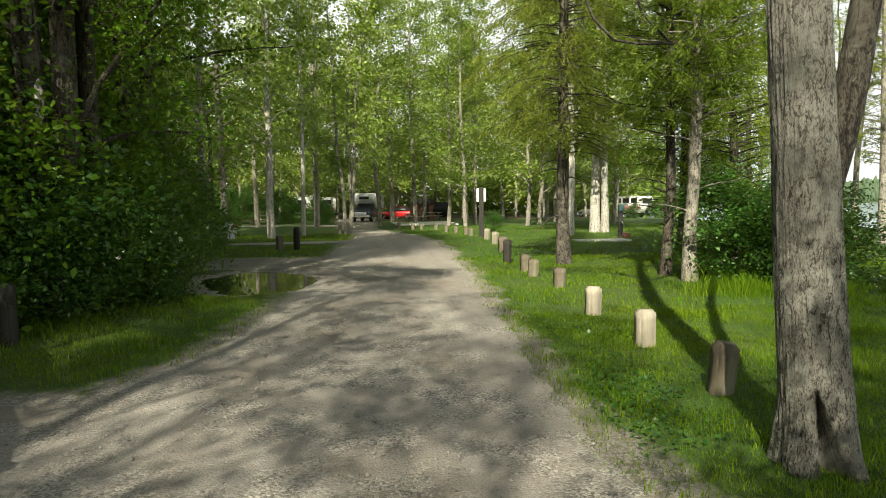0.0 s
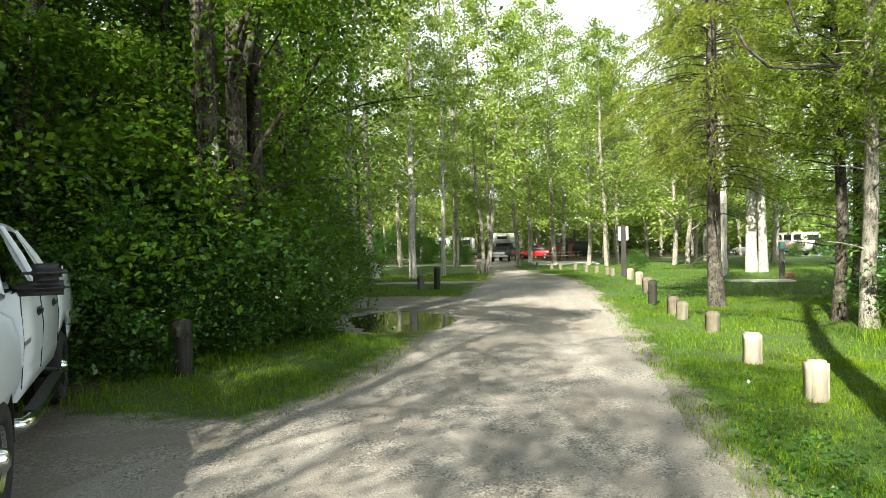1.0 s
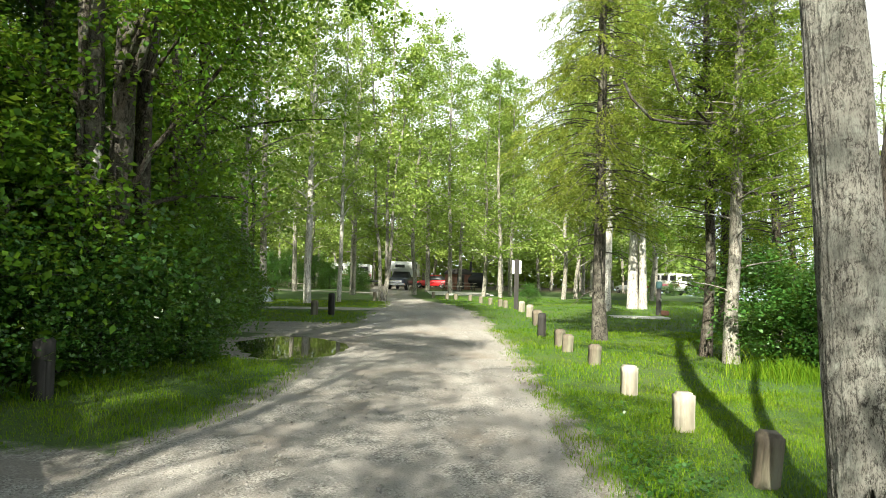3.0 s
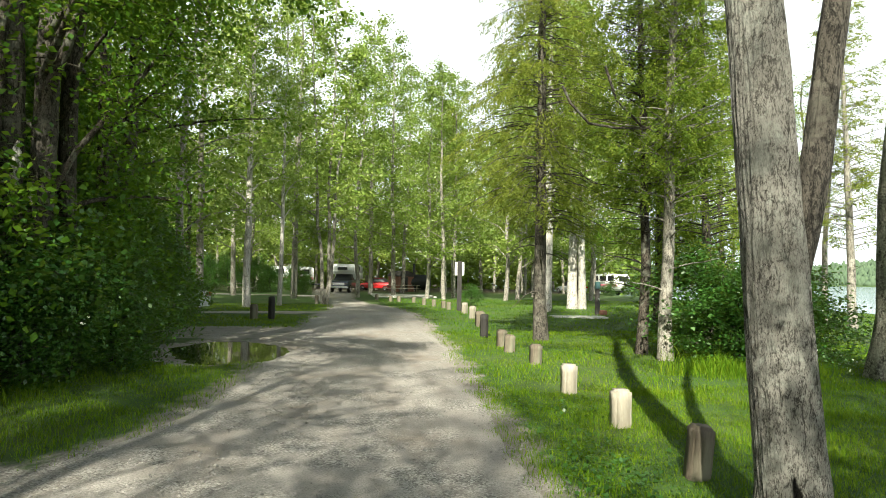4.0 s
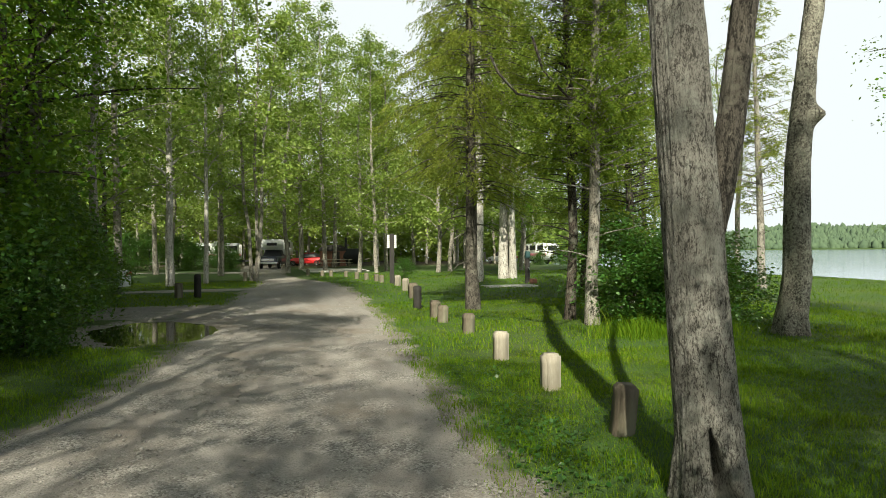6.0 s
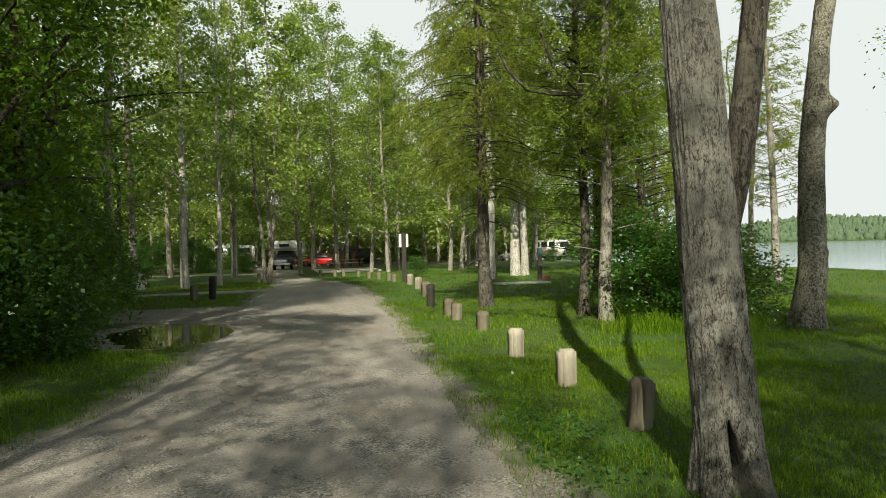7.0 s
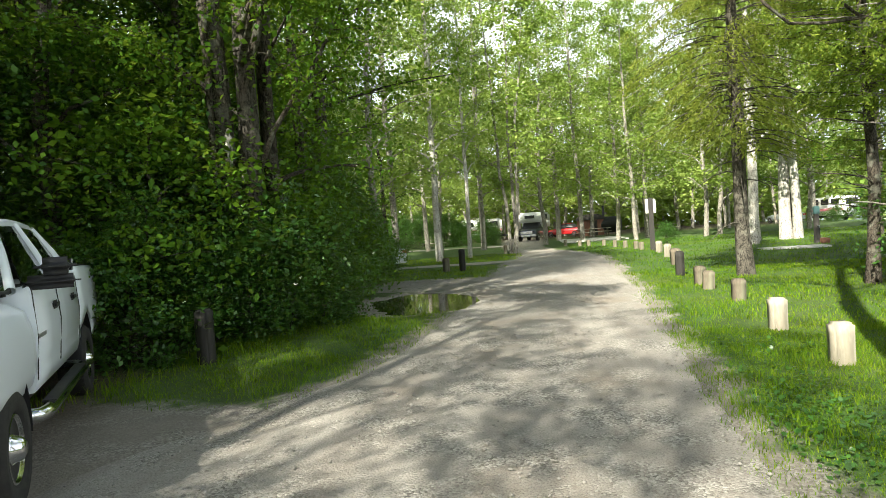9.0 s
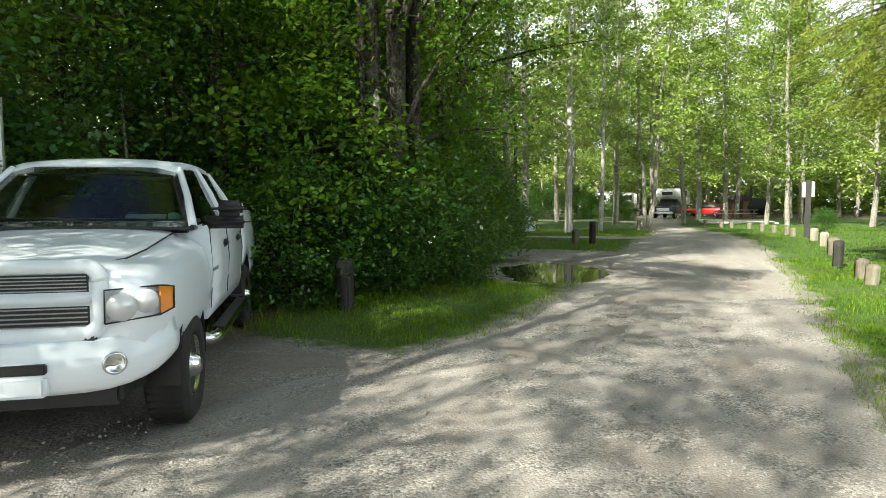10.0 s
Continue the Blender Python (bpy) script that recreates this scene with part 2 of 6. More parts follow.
M = {
    "ground": ground_mat(), "gravel": gravel_mat("gravel", 1.0), "track": gravel_mat("pale_track", 1.1),
    "bark_maple": bark_mat("maple_bark", (0.082, 0.076, 0.066), (0.33, 0.315, 0.28), (0.43, 0.44, 0.39), 13.0, 0.018, 0.57, 0.05),
    "bark_dark": bark_mat("dark_bark", (0.022, 0.018, 0.014), (0.12, 0.10, 0.08), (0.30, 0.31, 0.25), 10.0, 0.02, 0.60),
    "bark_blotched": bark_mat("blotched_bark", (0.05, 0.045, 0.036), (0.25, 0.23, 0.19), (0.48, 0.47, 0.38), 8.0, 0.02, 0.50, 0.06),
    "bark_edge": bark_mat("flaking_bark", (0.034, 0.030, 0.025), (0.135, 0.12, 0.10), (0.29, 0.275, 0.225), 9.0, 0.02, 0.60),
    "bark_grey": bark_mat("grey_bark", (0.10, 0.085, 0.07), (0.36, 0.33, 0.28), (0.44, 0.43, 0.38), 8.0, 0.012, 0.54),
    "bark_pale": bark_mat("pale_bark", (0.17, 0.15, 0.125), (0.52, 0.49, 0.44), (0.58, 0.56, 0.51), 6.0, 0.008, 0.50),
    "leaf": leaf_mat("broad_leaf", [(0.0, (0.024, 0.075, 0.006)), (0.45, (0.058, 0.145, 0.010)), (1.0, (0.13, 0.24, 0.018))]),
    # a paler, yellower leaf colour, with sunshine and veiling haze mixed into it
    "leaf_sunlit": leaf_mat("sunlit_hazy_leaf", [(0.0, (0.085, 0.155, 0.028)), (0.45, (0.18, 0.27, 0.05)), (1.0, (0.35, 0.42, 0.11))], 0.36, 0.38, 0.4),
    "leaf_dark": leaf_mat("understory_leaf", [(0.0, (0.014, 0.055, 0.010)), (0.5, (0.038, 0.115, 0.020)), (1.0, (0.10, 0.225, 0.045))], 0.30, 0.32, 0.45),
    "needle": leaf_mat("spruce_needle", [(0.0, (0.085, 0.12, 0.02)), (0.5, (0.18, 0.225, 0.036)), (1.0, (0.34, 0.35, 0.065))], 0.6, 0.45),
    "cedar": leaf_mat("cedar_spray", [(0.0, (0.045, 0.09, 0.014)), (0.5, (0.125, 0.20, 0.026)), (1.0, (0.33, 0.39, 0.055))], 0.6, 0.45),
    "blade": leaf_mat("grass_blade", [(0.0, (0.038, 0.105, 0.004)), (0.5, (0.092, 0.195, 0.008)), (1.0, (0.22, 0.285, 0.018))], 0.7, 0.35, 0.12),
    "post_pale": surface("weathered_pale_wood", (0.30, 0.26, 0.20), (0.56, 0.51, 0.42), 7.0, 0.9, 0.5, 0.008, 0, (1, 1, 0.25), (0.24, 0.20, 0.14)),
    "post_brown": surface("weathered_brown_wood", (0.075, 0.06, 0.045), (0.20, 0.165, 0.12), 7.0, 0.9, 0.6, 0.01, 0, (1, 1, 0.25), (0.22, 0.22, 0.15)),
    "post_grey": surface("weathered_grey_wood", (0.17, 0.145, 0.115), (0.38, 0.34, 0.28), 7.0, 0.9, 0.5, 0.008, 0, (1, 1, 0.25), (0.20, 0.19, 0.13)),
    "post_dark": surface("dark_stained_wood", (0.012, 0.011, 0.010), (0.045, 0.04, 0.035), 8.0, 0.8, 0.4, 0.006, 0, (1, 1, 0.25)),
    "concrete": surface("pale_concrete", (0.42, 0.41, 0.38), (0.62, 0.60, 0.56), 4.0, 0.9, 0.3, 0.006),
    "white_paint": plain("white_car_paint", (0.80, 0.845, 0.90), 0.32, 0.0, 0.35, 0.5, 0.06),
    "white_panel": plain("white_panel", (0.75, 0.75, 0.74), 0.5),
    "black_plastic": plain("black_plastic", (0.018, 0.018, 0.02), 0.5),
    "rubber": surface("tyre_rubber", (0.012, 0.012, 0.012), (0.035, 0.033, 0.03), 14.0, 0.85, 0.3, 0.004),
    "chrome": plain("chrome", (0.72, 0.73, 0.75), 0.10, 1.0),
    "steel": plain("galvanised_steel", (0.45, 0.46, 0.47), 0.4, 0.9),
    "glass": glass_mat("car_glass", (0.34, 0.38, 0.37), 0.01, 1.36),
    "silver": plain("lamp_silver", (0.72, 0.73, 0.74), 0.2, 0.25),
    "lens": glass_mat("clear_lens", (0.95, 0.96, 0.97)),
    "amber": plain("amber_lens", (0.85, 0.26, 0.02), 0.15, 0.0, 0.6),
    "red_lens": plain("red_lens", (0.45, 0.015, 0.015), 0.2, 0.0, 0.5),
    "interior": plain("dark_cab_interior", (0.012, 0.012, 0.012), 0.8),
    "red_paint": plain("red_car_paint", (0.55, 0.02, 0.025), 0.3, 0.0, 0.7),
    "blue_paint": plain("dark_blue_car_paint", (0.02, 0.028, 0.05), 0.3, 0.0, 0.7),
    "silver_paint": plain("silver_car_paint", (0.50, 0.53, 0.57), 0.3, 0.5, 0.7),
    "brown_board": surface("brown_board", (0.10, 0.045, 0.03), (0.24, 0.11, 0.07), 5.0, 0.85, 0.3, 0.006, 0, (1, 1, 0.2)),
    "paper": plain("white_paper", (0.80, 0.82, 0.82), 0.7),
    "teal": plain("teal_paper", (0.20, 0.60, 0.50), 0.6),
    "pink": plain("faded_red_stripe", (0.55, 0.20, 0.24), 0.5),
    # tree-top green lifted towards blue-grey; the distance haze is part of the colour
    "far_leaf": surface("far_woods_hazy_green", (0.05, 0.085, 0.05), (0.11, 0.165, 0.085), 0.09, 0.9, 0.0),
    "lake": water_mat("lake_water", (0.22, 0.29, 0.36), 0.12, 1.5, 0.10),
    "puddle": water_mat("puddle_water", (0.020, 0.016, 0.010), 0.02, 3.0, 0.02),
    "sign": plain("white_sign", (0.78, 0.78, 0.76), 0.5),
}


# ---- building helpers ----
def part(name, bm, material, parent=None, label=""):
    me = bpy.data.meshes.new(name)
    bm.to_mesh(me)
    bm.free()
    return link_mesh(name, me, material, parent, label)


def link_mesh(name, me, material, parent=None, label="", smooth=False):
    me.materials.append(material)
    if smooth:
        me.polygons.foreach_set("use_smooth", [True] * len(me.polygons))
    ob = new(name, me)
    ob.parent = parent
    return tagged(ob, label)


def raw_mesh(name, verts, faces):
    """A mesh from an array of vertices and one of faces, all with the same number of corners."""
    verts, faces = np.asarray(verts, dtype=np.float32), np.asarray(faces, dtype=np.int32)
    me = bpy.data.meshes.new(name)
    n, k = faces.shape
    me.vertices.add(len(verts))
    me.vertices.foreach_set("co", verts.ravel())
    me.loops.add(n * k)
    me.loops.foreach_set("vertex_index", faces.ravel())
    me.polygons.add(n)
    me.polygons.foreach_set("loop_start", np.arange(0, n * k, k, dtype=np.int32))
    me.polygons.foreach_set("loop_total", np.full(n, k, dtype=np.int32))
    me.update(calc_edges=True)
    return me


def thing(name, m, label, category, group="", kind=""):
    ob = new(name)
    ob.empty_display_size = 0.2
    ob.matrix_world = m
    return tagged(ob, label, category, group, kind)


def box(bm, x0, x1, y0, y1, z0, z1, bevel=0.0, seg=2):
    made = bmesh.ops.create_cube(bm, size=1, matrix=Matrix.LocRotScale(((x0 + x1) / 2, (y0 + y1) / 2, (z0 + z1) / 2), None, (x1 - x0, y1 - y0, z1 - z0)))
    if bevel:
        edges = list({e for v in made["verts"] for e in v.link_edges})
        bmesh.ops.bevel(bm, geom=edges, offset=bevel, segments=seg, affect="EDGES")
    return bm


def cyl(bm, p0, p1, r0, r1=None, seg=12):
    a, b = Vector(p0), Vector(p1)
    q = (b - a).to_track_quat("Z", "Y")
    bmesh.ops.create_cone(bm, cap_ends=True, segments=seg, radius1=r0, radius2=r0 if r1 is None else r1, depth=(b - a).length,
                          matrix=Matrix.LocRotScale((a + b) / 2, q, None))
    return bm


def tube(V, F, path, radii, sides=6, closed_tip=True):
    """Adds a tapered tube along a path to the lists of vertices and quads."""
    base = len(V)
    path = [np.asarray(p, float) for p in path]
    for i, p in enumerate(path):
        d = path[min(i + 1, len(path) - 1)] - path[max(i - 1, 0)]
        d = d / (np.linalg.norm(d) + 1e-9)
        u = np.cross(d, (0.31, 0.95, 0.05))
        u = u / (np.linalg.norm(u) + 1e-9)
        w = np.cross(d, u)
        for k in range(sides):
            a = 2 * math.pi * k / sides
            V.append(p + radii[i] * (math.cos(a) * u + math.sin(a) * w))
    for i in range(len(path) - 1):
        for k in range(sides):
            k2 = (k + 1) % sides
            F.append((base + i * sides + k, base + i * sides + k2, base + (i + 1) * sides + k2, base + (i + 1) * sides + k))


def rod(points, r, seg=8):
    V, F = [], []
    tube(V, F, points, [r] * len(points), seg)
    bm = bmesh.new()
    vs = [bm.verts.new(v) for v in V]
    for f in F:
        bm.faces.new([vs[i] for i in f])
    bm.faces.new(vs[:seg][::-1])
    bm.faces.new(vs[-seg:])
    bmesh.ops.recalc_face_normals(bm, faces=bm.faces)
    for f in bm.faces:
        f.smooth = len(f.verts) == 4
    return bm


def leaves(centres, rng, size, width=0.6, droop=0.3, flat=0.6, dirs=None):
    """Kite-shaped leaves, folded a little along the middle."""
    n = len(centres)
    d = rng.normal(size=(n, 3))
    d[:, 2] = d[:, 2] * 0.5 - droop
    if dirs is not None:
        d = d * 0.35 + dirs
    d /= np.linalg.norm(d, axis=1)[:, None]
    up = rng.normal(size=(n, 3)) * (1 - flat)
    up[:, 2] += flat
    s = np.cross(d, up)
    s /= np.linalg.norm(s, axis=1)[:, None] + 1e-9
    nn = np.cross(s, d)
    L = (size * rng.uniform(0.65, 1.3, n))[:, None]
    mid = centres + d * L * 0.45
    v = np.stack([centres, mid + s * L * width * 0.5 + nn * L * 0.08, centres + d * L, mid - s * L * width * 0.5 + nn * L * 0.08], 1)
    return v.reshape(-1, 3), np.arange(n * 4).reshape(n, 4)


# ---- plan of the road ----
ROAD_Y = [-40, -12, 0, 3, 5.2, 7.1, 10.5, 14.7, 22.5, 28, 33.5, 38, 45, 60, 75]
ROAD_L = [-6.5, -5.6, -4.7, -3.9, -2.75, -1.95, -1.6, -1.35, -1.35, -1.0, -0.7, -1.0, -2.0, -2.8, -3.5]
ROAD_R = [1.5, 2.2, 1.65, 1.5, 1.58, 1.75, 2.0, 2.4, 2.85, 3.0, 2.5, 1.2, 0.4, 0.6, 0.9]


def road_span(y):
    return np.interp(y, ROAD_Y, ROAD_L), np.interp(y, ROAD_Y, ROAD_R)


def from_road(x, y):
    """Metres outside the road's edges; negative on it."""
    a, b = road_span(y)
    return np.maximum(a - x, x - b)


def wob(x, y, s, seed=0.0):
    return (np.sin(x * s + 1.3 + seed) * np.cos(y * s * 0.83 + seed * 2) + np.sin((x + y) * s * 1.9 + seed) * 0.5 + np.cos((x - 1.7 * y) * s * 3.1) * 0.25) / 1.75


PUDDLE = (-2.45, 14.3, 1.45, 2.3)


def in_puddle(x, y):
    return ((x - PUDDLE[0]) / PUDDLE[2]) ** 2 + ((y - PUDDLE[1]) / PUDDLE[3]) ** 2 + 0.35 * wob(x, y, 1.7)


def ground_z(x, y):
    x, y = np.asarray(x, float), np.asarray(y, float)
    out = from_road(x, y)
    z = 0.025 * wob(x, y, 0.9) + 0.012 * wob(x, y, 3.1, 1.0)
    z = np.where(out < 0.9, z * np.clip(out / 0.9, 0, 1), z)
    z = z - 0.06 * np.clip(-out / 0.35, 0, 1)
    z = z - 0.13 * np.clip(1.25 - in_puddle(x, y), 0, 0.7)
    bank = np.clip((x - 29.5 + 1.2 * wob(x, y, 0.15)) / 5.0, 0, 4)
    return z - 0.5 * np.minimum(bank, 1) - 1.0 * np.maximum(bank - 1, 0)


# ---- ground, road, water ----
def axis(fine0, fine1, step, far, grow=1.22):
    inner = list(np.arange(fine0, fine1 + 1e-6, step))
    hi, lo, s = [fine1], [fine0], step
    while hi[-1] < far:
        s *= grow
        hi.append(hi[-1] + s)
    s = step
    while lo[-1] > -far:
        s *= grow
        lo.append(lo[-1] - s)
    return np.array(lo[:0:-1] + inner + hi[1:])


def sheet(name, X, Y, Z):
    ny, nx = X.shape
    i = np.arange(nx * ny).reshape(ny, nx)
    f = np.stack([i[:-1, :-1], i[:-1, 1:], i[1:, 1:], i[1:, :-1]], -1).reshape(-1, 4)
    return raw_mesh(name, np.stack([X, Y, Z], -1).reshape(-1, 3), f)


gx, gy = axis(-9, 13, 0.2, 3000), axis(0, 32, 0.22, 3000)
GX, GY = np.meshgrid(gx, gy)
me = sheet("ground", GX, GY, ground_z(GX, GY))
mask = me.color_attributes.new("verge", "FLOAT_COLOR", "POINT")
out = from_road(GX, GY)
bare = np.clip(1.0 - (out + 0.18 * wob(GX, GY, 2.3)) / 0.6, 0, 1)
bare = np.maximum(bare, np.clip(1.9 - in_puddle(GX, GY), 0, 0.9))
bare = np.maximum(bare, np.where((GX < -1) & (GY > 16.8) & (GY < 20.5) & (GX > -6), 0.8, 0))
woods = np.clip((-GX - 4.6 + 0.8 * wob(GX, GY, 0.7)) / 1.2, 0, 1) * np.where(GY < 23, 1, 0)
rut = np.clip((6.4 + 0.5 * wob(GX, GY, 1.3) - GY) / 0.8, 0, 1) * (GX < -1.8) * (out > -0.2)
bare = np.maximum(bare, rut)
woods = np.maximum(woods, np.clip((GY - 62) / 10, 0, 1) * (GX < 28))
mask.data.foreach_set("color", np.stack([bare, woods, 0 * bare, 0 * bare + 1], -1).astype(np.float32).ravel())
ground = link_mesh("ground", me, M["ground"], smooth=True)
tagged(ground, "mown grass with bare soil verges and a low lake bank", "ground", kind="structure")

ry = np.concatenate([np.arange(-40, 0, 0.8), np.arange(0, 30, 0.16), np.arange(30, 75, 0.5)])
u = np.linspace(-1, 1, 41)
RY, U = np.meshgrid(ry, u, indexing="ij")
L_, R_ = road_span(RY)
rag = (0.22 + 0.35 * (U < 0) * np.clip((7 - RY) / 3, 0, 1)) * wob(U * 3, RY, 1.3) + 0.12 * wob(U * 3, RY, 3.3, 1.0) + 0.06 * wob(U * 5, RY, 7.0)
RX = (L_ + R_) / 2 + U * ((R_ - L_) / 2 + 0.22) + np.abs(U) ** 4 * rag
RZ = 0.028 * (1 - U ** 2) - 0.055 * np.abs(U) ** 10 + 0.006 * wob(RX, RY, 2.2) + 0.004 * wob(RX, RY, 6.0, 2.0)
RZ = RZ - 0.012 * (np.exp(-((U - 0.38) / 0.16) ** 2) + np.exp(-((U + 0.30) / 0.16) ** 2))
RZ = RZ - 0.10 * np.clip(1.15 - in_puddle(RX, RY), 0, 0.6)
road = link_mesh("road", sheet("road", RX, RY, RZ), M["gravel"], smooth=True)
tagged(road, "pale gravel lane with packed wheel tracks and loose stones", "road", kind="structure")


def track(x0, y0, x1, y1, w, label):
    t, s = np.linspace(0, 1, 60), np.linspace(-1, 1, 13)
    T, S = np.meshgrid(t, s, indexing="ij")
    d = np.array([x1 - x0, y1 - y0])
    n = np.array([-d[1], d[0]]) / np.linalg.norm(d)
    half = w / 2 * (1 + 0.18 * wob(T * 9, S * 0 + y0, 1.0))
    X = x0 + d[0] * T + n[0] * S * half
    Y = y0 + d[1] * T + n[1] * S * half + 0.5 * np.sin(T * 2.5)
    Z = ground_z(X, Y) * 0.5 + 0.035 - 0.07 * np.abs(S) ** 6
    ob = link_mesh("side_track", sheet("side_track", X, Y, Z), M["track"], smooth=True)
    return tagged(ob, label, "track", kind="structure")


track(-0.9, 28.2, -11, 26.6, 1.5, "pale sandy drive branching off across the grass")
track(-1.5, 50.5, -13, 53.5, 2.6, "pale sandy drive leading to the camping pitches")

a = np.linspace(0, 2 * math.pi, 90, endpoint=False)
rr = np.linspace(0, 1, 12)
A, Q = np.meshgrid(a, rr)
PX, PY = PUDDLE[0] + np.cos(A) * Q * PUDDLE[2] * 1.25, PUDDLE[1] + np.sin(A) * Q * PUDDLE[3] * 1.25
idx = np.arange(90 * 12).reshape(12, 90)
f = np.stack([idx[:-1], np.roll(idx[:-1], -1, 1), np.roll(idx[1:], -1, 1), idx[1:]], -1).reshape(-1, 4)
puddle = link_mesh("puddle", raw_mesh("puddle", np.stack([PX, PY, 0 * PX - 0.055], -1).reshape(-1, 3), f), M["puddle"], smooth=True)
tagged(puddle, "still brown rain puddle beside the gravel lane", "puddle", kind="structure")

lx = np.array([26, 28, 30, 32, 34, 37, 41, 47, 55, 70, 95, 140, 220, 400, 800, 1600, 2900])
LX, LY = np.meshgrid(lx, axis(-20, 80, 4, 2600, 1.5))
lake = link_mesh("water", sheet("water", LX, LY, 0 * LX - 0.5), M["lake"], smooth=True)
tagged(lake, "pale rippled lake water reaching the far wooded shore", "lake", kind="structure")


def far_shore():
    """A wooded ridge on the other side of the lake, made of many rough tree tops."""
    rng = np.random.default_rng(5)
    V, F = [], []
    for _ in range(9000):
        az = math.radians(rng.uniform(24, 100))
        depth = rng.uniform(0, 1) ** 1.3
        r = 690 + 170 * depth
        ridge = 20 + 10 * math.sin(az * 7 + 0.6) + 6 * math.sin(az * 19)
        h = rng.uniform(5, 11)
        base = depth * ridge * 1.0 - 0.5
        w = rng.uniform(1.8, 4.4)
        x, y = r * math.sin(az), r * math.cos(az)
        k0 = len(V)
        for z, q in ((0, 0.75), (0.35, 1.0), (0.7, 0.7), (1.0, 0.12)):
            for k in range(6):
                a = k * math.pi / 3 + rng.uniform(-0.3, 0.3)
                q2 = q * w * rng.uniform(0.55, 1.4)
                V.append((x + q2 * math.cos(a), y + q2 * math.sin(a), base + z * h))
        for i in range(3):
            for k in range(6):
                F.append((k0 + i * 6 + k, k0 + i * 6 + (k + 1) % 6, k0 + i * 6 + 6 + (k + 1) % 6, k0 + i * 6 + 6 + k))
    me = raw_mesh("far_woods", V, F)
    ob = link_mesh("far_woods", me, M["far_leaf"], smooth=False)
    tagged(ob, "low wooded ridge in haze-paled green along the far lake shore", "woods", kind="stuff")
    az = np.radians(np.linspace(15, 110, 120))
    AZ, RR = np.meshgrid(az, np.array([640.0, 668, 690, 760, 860, 1100]))
    H = np.array([-1.5, -0.42, 0.8, 8, 26, 10.0])[:, None] * (0.9 + 0.25 * np.sin(AZ * 7 + 0.6))
    ob = link_mesh("far_bank", sheet("far_bank", RR * np.sin(AZ), RR * np.cos(AZ), H), M["ground"], smooth=True)
    tagged(ob, "far lake bank under the woods", "bank", kind="structure")


far_shore()


# ---- trees ----
def interp_path(path, t):
    k = t * (len(path) - 1)
    i = min(int(k), len(path) - 2)
    return path[i] + (path[i + 1] - path[i]) * (k - i)


def trunk_path(rng, h, wander, lean, n=12):
    p, off = [], np.zeros(2)
    for i in range(n):
        t = i / (n - 1)
        off = off + rng.normal(size=2) * wander * (0 if i == 0 else 1)
        p.append(np.array([off[0] + lean[0] * t, off[1] + lean[1] * t, -0.2 + (h + 0.2) * t]))
    return p


def broadleaf(seed, h, r0, base, spread, limbs, leaf, per, wander=0.08, lean=(0, 0), stems=1, puff=0.45, sides=8, droop=0.25):
    """Wood and leaf meshes of a broad-leaved tree."""
    rng = np.random.default_rng(seed)
    V, F, clumps = [], [], []
    for s in range(stems):
        hh = h * (1 if s == 0 else rng.uniform(0.75, 0.98))
        ln = np.array(lean) + (rng.normal(size=2) * (0.09 if h < 10 else 0.025) * h if stems > 1 else 0)
        path = trunk_path(rng, hh, wander, ln)
        if stems > 1:
            a = s * 2 * math.pi / stems + 0.4
            path = [p + np.array([math.cos(a), math.sin(a), 0]) * r0 * 1.35 for p in path]
        rad = [r0 * (1 - 0.9 * i / 11) ** 0.85 * (1.15 if i == 0 else 1.0) + 0.012 for i in range(12)]
        tube(V, F, path, rad, sides)
        tb = base / hh
        for i in range(limbs):
            t = tb + (1 - tb) * ((i + 0.5) / limbs) ** 0.95
            rel = (t - tb) / (1 - tb)
            p = interp_path(path, t)
            az = i * 2.4 + rng.uniform(-0.5, 0.5) + s
            ln_ = spread * (0.45 + 0.75 * math.sin(math.pi * min(1, rel * 0.85 + 0.18))) * (1 - 0.45 * rel) * rng.uniform(0.65, 1.25)
            rise = rng.uniform(0.15, 0.75) + 0.5 * rel
            q, bp = p.copy(), [p]
            for k in range(4):
                d = np.array([math.cos(az), math.sin(az), rise * (1 - 0.28 * k)])
                d[:2] += rng.normal(size=2) * 0.18
                q = q + d / np.linalg.norm(d) * ln_ / 4
                bp.append(q)
            br = max(0.012, r0 * 0.34 * (1 - 0.7 * rel))
            tube(V, F, bp, [br * (1 - 0.2 * k) for k in range(5)], 5)
            for k in range(9):
                tt = 0.3 + 0.7 * (k + rng.uniform(0, 1)) / 9
                bq = interp_path(bp, min(tt, 0.999))
                a2 = az + rng.choice([-1, 1]) * rng.uniform(0.4, 1.2)
                l2 = ln_ * rng.uniform(0.14, 0.36)
                e = bq + np.array([math.cos(a2), math.sin(a2), rng.uniform(-0.15, 0.55)]) * l2
                if k % 3 == 0:
                    tube(V, F, [bq, (bq + e) / 2 + rng.normal(size=3) * 0.03, e], [br * 0.35, br * 0.25, 0.006], 4)
                clumps += [e, (bq + e) / 2]
            clumps.append(bp[-1])
    C = np.array(clumps)
    n = len(C) * per
    pick = np.repeat(np.arange(len(C)), per)
    g = rng.normal(size=(n, 3)) * np.array([1, 1, 0.8]) * puff * rng.uniform(0.5, 1.3, (len(C), 1))[pick]
    lv, lf = leaves(C[pick] + g, rng, leaf, 0.62, droop, 0.55)
    return raw_mesh("trunk", V, F), raw_mesh("crown", lv, lf)


